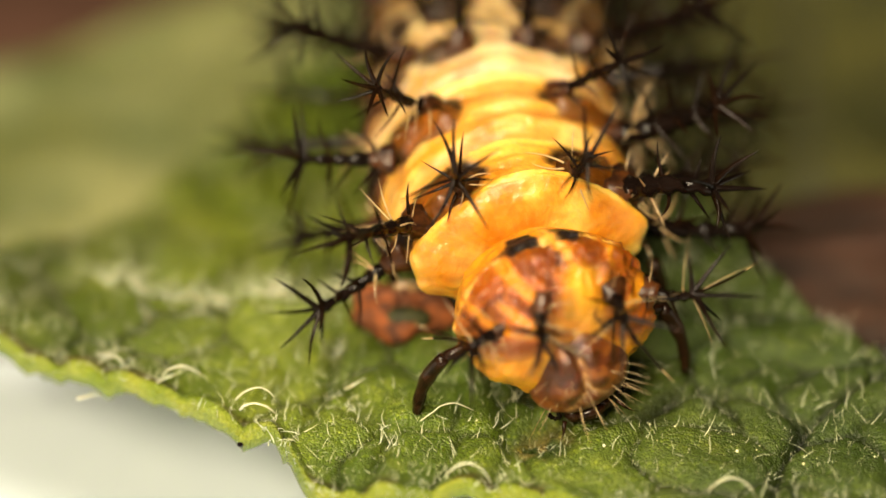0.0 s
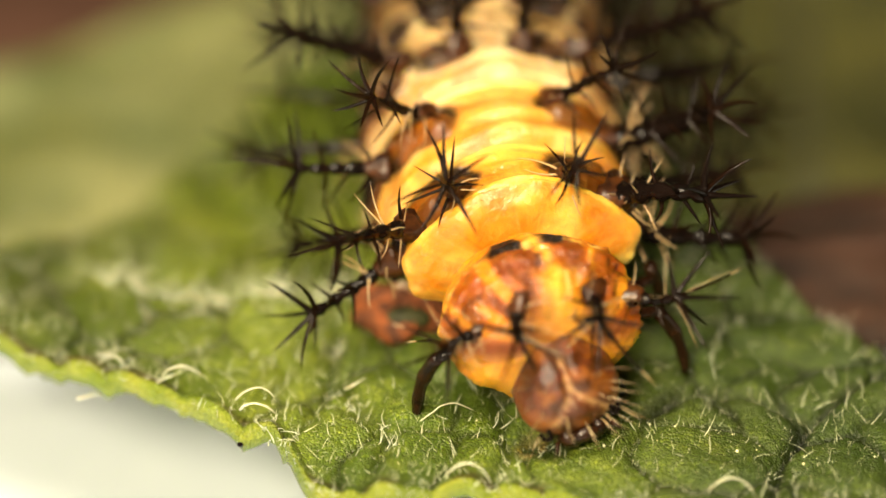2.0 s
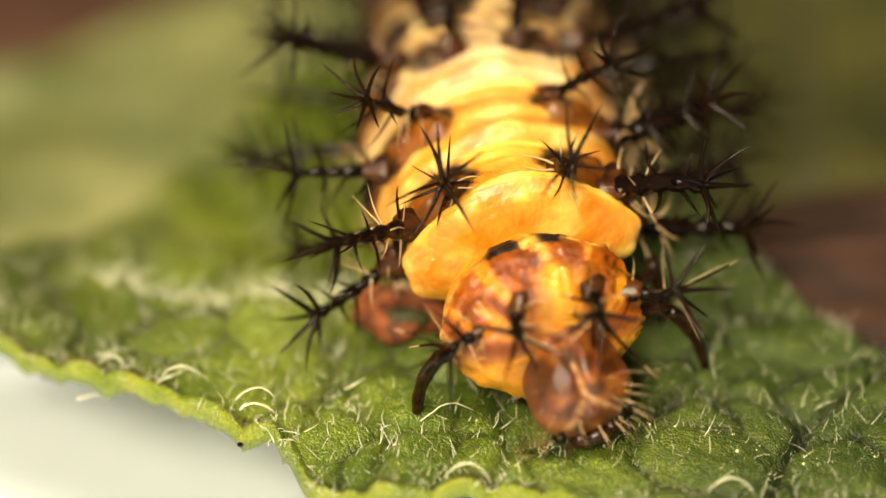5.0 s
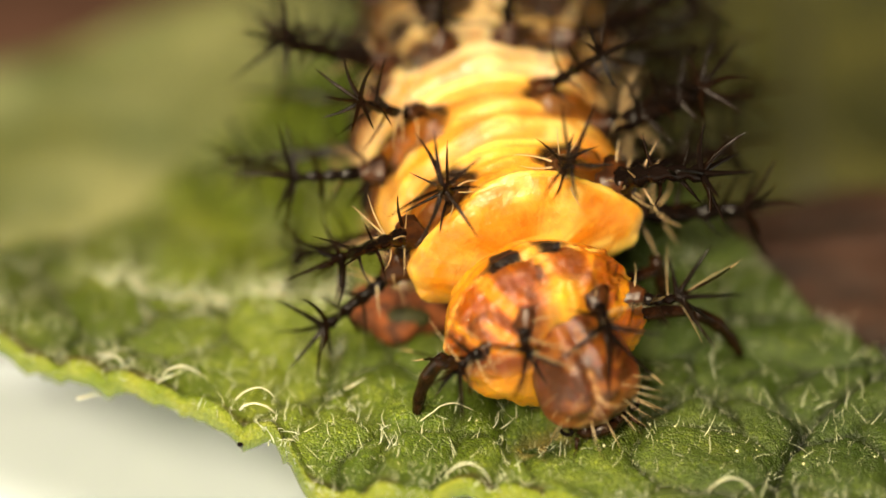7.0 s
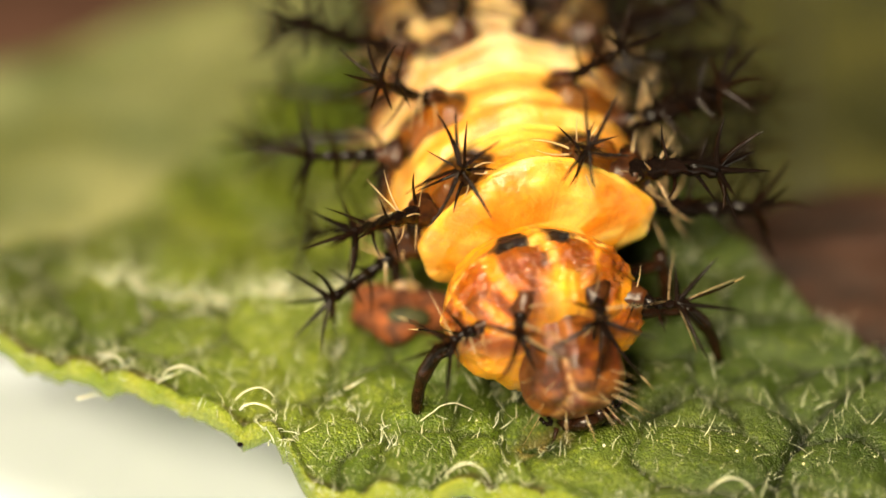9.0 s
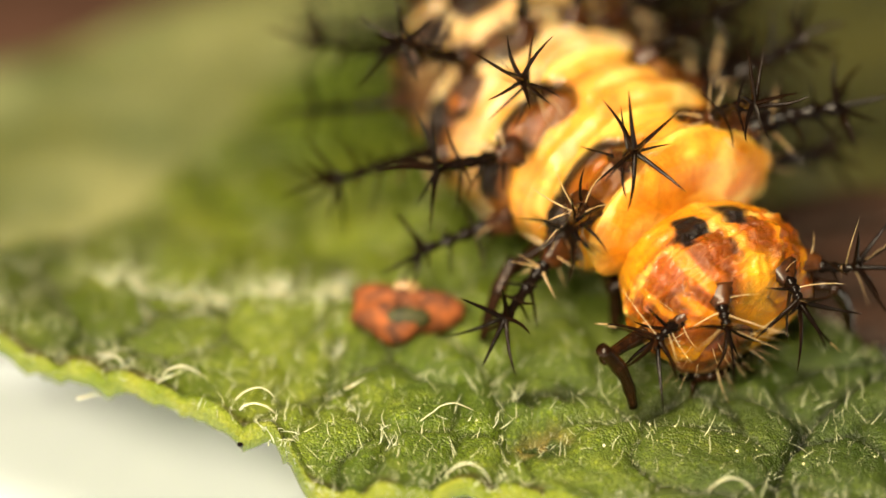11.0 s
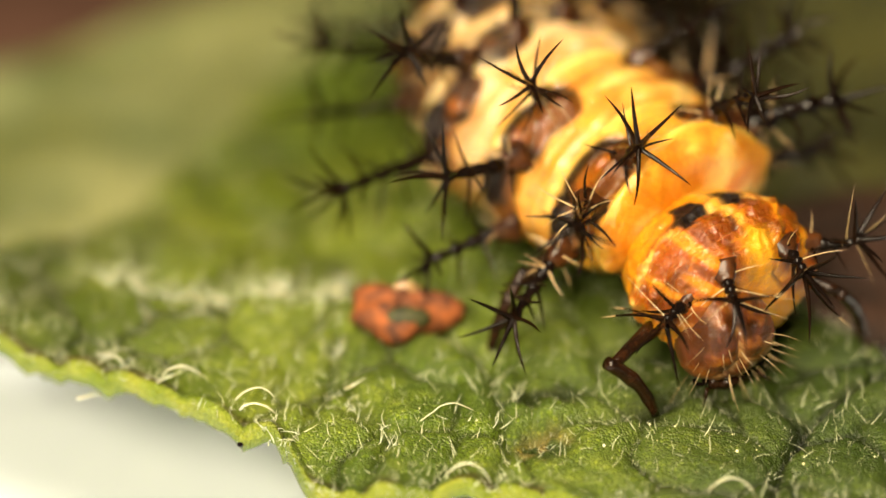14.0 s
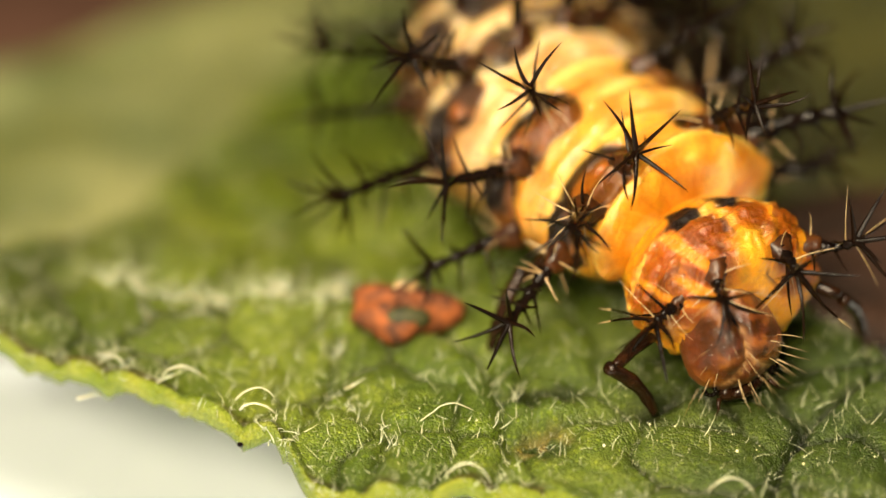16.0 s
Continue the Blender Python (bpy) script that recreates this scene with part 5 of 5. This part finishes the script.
    walk(THIGHS['second_a'], [
        (0, stance((0.46, 2.15, 1.13), (1.28, 2.44, 1.17))),
        (0.5, stance((0.47, 2.14, 1.12), (1.31, 2.40, 1.15))),
        (1, stance((0.46, 2.12, 1.10), (1.29, 2.37, 1.11))),
        (1.5, stance((0.45, 2.15, 1.10), (1.26, 2.43, 1.11))),
        (2, stance((0.38, 2.14, 1.08), (1.12, 2.41, 1.06))),
        (2.5, stance((0.44, 2.08, 1.09), (1.25, 2.29, 1.08))),
        (3, stance((0.47, 2.08, 1.07), (1.30, 2.29, 1.04))),
        (3.5, stance((0.40, 2.09, 1.02), (1.16, 2.31, 0.95))),
        (4, stance((0.39, 2.13, 1.03), (1.15, 2.40, 0.97))),
        (6.5, stance((0.50, 2.27, 1.03), (1.37, 2.66, 0.96))),
        (7, stance((0.52, 2.22, 1.02), (1.40, 2.57, 0.96))),
        (7.5, stance((0.45, 2.21, 1.01), (1.27, 2.55, 0.92))),
        (8, stance((0.60, 2.23, 1.06), (1.57, 2.59, 1.02))),
        (8.5, stance((0.68, 2.50, 1.13), (1.73, 3.14, 1.17))),
        (9, stance((0.58, 2.41, 1.15), (1.52, 2.95, 1.22))),
        (10.2, stance((1.8, 2.4, 1.7), (2.8, 3.0, 1.8))),
        (11.5, stance((4.3, 3.3, 1.2), (5.1, 3.8, 1.7))),
        (16, stance((4.2, 3.2, 1.2), (5.0, 3.7, 1.7))),
    ])
    walk(SHANKS['third_a'], [
        (0, stance((-1.0, 4.1, 0.04), (-1.35, 4.35, 1.25))),
        (9, stance((-1.0, 4.1, 0.04), (-1.2, 4.5, 1.25))),
        (10.2, stance((0.1, 3.4, 0.5), (0.3, 3.9, 1.8))),
        (11.5, stance((1.08, 2.63, 0.04), (1.80, 3.40, 1.40))),
        (16, stance((1.08, 2.63, 0.04), (1.70, 3.30, 1.40))),
    ])
    walk(THIGHS['third_a'], [
        (0, stance((-1.35, 4.35, 1.25), (-0.3, 4.7, 1.5))),
        (9, stance((-1.2, 4.5, 1.25), (-0.1, 5.0, 1.5))),
        (10.2, stance((0.3, 3.9, 1.8), (1.3, 4.8, 1.9))),
        (11.5, stance((1.80, 3.40, 1.40), (2.7, 4.5, 1.6))),
        (16, stance((1.70, 3.30, 1.40), (2.6, 4.3, 1.6))),
    ])
    walk(SHANKS['second_b'], [
        (0, stance((5.00, 3.60, 0.04), (4.80, 3.32, 1.60))),
        (0.5, stance((5.00, 3.60, 0.04), (4.82, 3.31, 1.61))),
        (1, stance((5.00, 3.60, 0.04), (4.81, 3.29, 1.58))),
        (1.5, stance((5.00, 3.60, 0.04), (4.80, 3.30, 1.60))),
        (2, stance((5.00, 3.60, 0.04), (4.74, 3.25, 1.57))),
        (2.5, stance((5.00, 3.60, 0.04), (4.80, 3.20, 1.52))),
        (3, stance((5.00, 3.60, 0.04), (4.82, 3.22, 1.53))),
        (3.5, stance((5.00, 3.60, 0.04), (4.76, 3.20, 1.52))),
        (4, stance((5.00, 3.60, 0.04), (4.75, 3.23, 1.53))),
        (6.5, stance((5.00, 3.60, 0.04), (4.83, 3.42, 1.71))),
        (7, stance((5.00, 3.60, 0.04), (4.84, 3.39, 1.69))),
        (7.5, stance((5.00, 3.60, 0.04), (4.79, 3.34, 1.64))),
        (8, stance((5.00, 3.60, 0.04), (4.93, 3.43, 1.68))),
        (8.5, stance((5.00, 3.60, 0.04), (5.01, 3.69, 1.74))),
        (9, stance((5.00, 3.60, 0.04), (4.93, 3.56, 1.71))),
        (10.2, stance((6.70, 4.40, 0.64), (6.40, 4.10, 2.20))),
        (11.5, stance((8.40, 5.20, 0.04), (8.16, 4.85, 1.63))),
        (12, stance((8.40, 5.20, 0.04), (8.18, 4.87, 1.62))),
        (12.5, stance((8.40, 5.20, 0.04), (8.00, 4.90, 1.60))),
        (13, stance((8.40, 5.20, 0.04), (7.97, 4.90, 1.62))),
        (13.5, stance((8.40, 5.20, 0.04), (8.02, 4.95, 1.63))),
        (14, stance((8.40, 5.20, 0.04), (7.96, 4.86, 1.60))),
        (14.5, stance((8.40, 5.20, 0.04), (7.92, 4.88, 1.56))),
        (15, stance((8.40, 5.20, 0.04), (7.99, 4.82, 1.56))),
        (15.5, stance((8.40, 5.20, 0.04), (7.94, 4.77, 1.57))),
        (16, stance((8.40, 5.20, 0.04), (7.95, 4.68, 1.55))),
    ])
    walk(THIGHS['second_b'], [
        (0, stance((4.80, 3.32, 1.60), (4.03, 2.71, 1.52))),
        (0.5, stance((4.82, 3.31, 1.61), (4.06, 2.69, 1.54))),
        (1, stance((4.81, 3.29, 1.58), (4.04, 2.63, 1.48))),
        (1.5, stance((4.80, 3.30, 1.60), (4.02, 2.66, 1.52))),
        (2, stance((4.74, 3.25, 1.57), (3.89, 2.56, 1.45))),
        (2.5, stance((4.80, 3.20, 1.52), (4.02, 2.47, 1.36))),
        (3, stance((4.82, 3.22, 1.53), (4.07, 2.50, 1.38))),
        (3.5, stance((4.76, 3.20, 1.52), (3.93, 2.46, 1.35))),
        (4, stance((4.75, 3.23, 1.53), (3.93, 2.52, 1.37))),
        (6.5, stance((4.83, 3.42, 1.71), (4.07, 2.91, 1.74))),
        (7, stance((4.84, 3.39, 1.69), (4.10, 2.85, 1.70))),
        (7.5, stance((4.79, 3.34, 1.64), (4.00, 2.75, 1.60))),
        (8, stance((4.93, 3.43, 1.68), (4.27, 2.91, 1.68))),
        (8.5, stance((5.01, 3.69, 1.74), (4.45, 3.43, 1.81))),
        (9, stance((4.93, 3.56, 1.71), (4.27, 3.17, 1.73))),
        (10.2, stance((6.40, 4.10, 2.20), (5.92, 4.26, 1.64))),
        (11.5, stance((8.16, 4.85, 1.63), (7.56, 5.35, 1.56))),
        (12, stance((8.18, 4.87, 1.62), (7.60, 5.40, 1.53))),
        (12.5, stance((8.00, 4.90, 1.60), (7.24, 5.46, 1.50))),
        (13, stance((7.97, 4.90, 1.62), (7.19, 5.47, 1.53))),
        (13.5, stance((8.02, 4.95, 1.63), (7.29, 5.55, 1.56))),
        (14, stance((7.96, 4.86, 1.60), (7.16, 5.38, 1.49))),
        (14.5, stance((7.92, 4.88, 1.56), (7.07, 5.41, 1.42))),
        (15, stance((7.99, 4.82, 1.56), (7.22, 5.30, 1.43))),
        (15.5, stance((7.94, 4.77, 1.57), (7.11, 5.19, 1.44))),
        (16, stance((7.95, 4.68, 1.55), (7.14, 5.02, 1.39))),
    ])
    hind = (((0.7, 9.85, 2.75, 4), (1.5, 10.5, 2.75, 24)), ((0.6, 12.5, 2.75, 3), (1.8, 13.0, 2.75, 4)), ((0.5, 15.1, 2.75, 1), (2.0, 15.5, 2.75, -2)), ((0.4, 17.7, 2.7, 0), (2.0, 18.0, 2.7, 0)), ((0.3, 20.2, 2.6, 0), (2.0, 20.4, 2.6, 0)), ((0.3, 22.5, 2.45, 0), (2.0, 22.7, 2.45, 0)), ((0.3, 24.6, 2.3, 0), (2.0, 24.8, 2.3, 0)))
    for k, (seg, (a, b)) in enumerate(zip(HIND, hind)):
        for ob in (seg, *SPINES[k]):
            walk(ob, [(0.0, place(*a)), (4.0, place(a[0], a[1] - 0.08, a[2], a[3])), (9.0, place(a[0], a[1] + 0.1, a[2], a[3])), (11.5, place(*b)), (16.0, place(b[0], b[1] - 0.1, b[2], b[3]))])


motions()
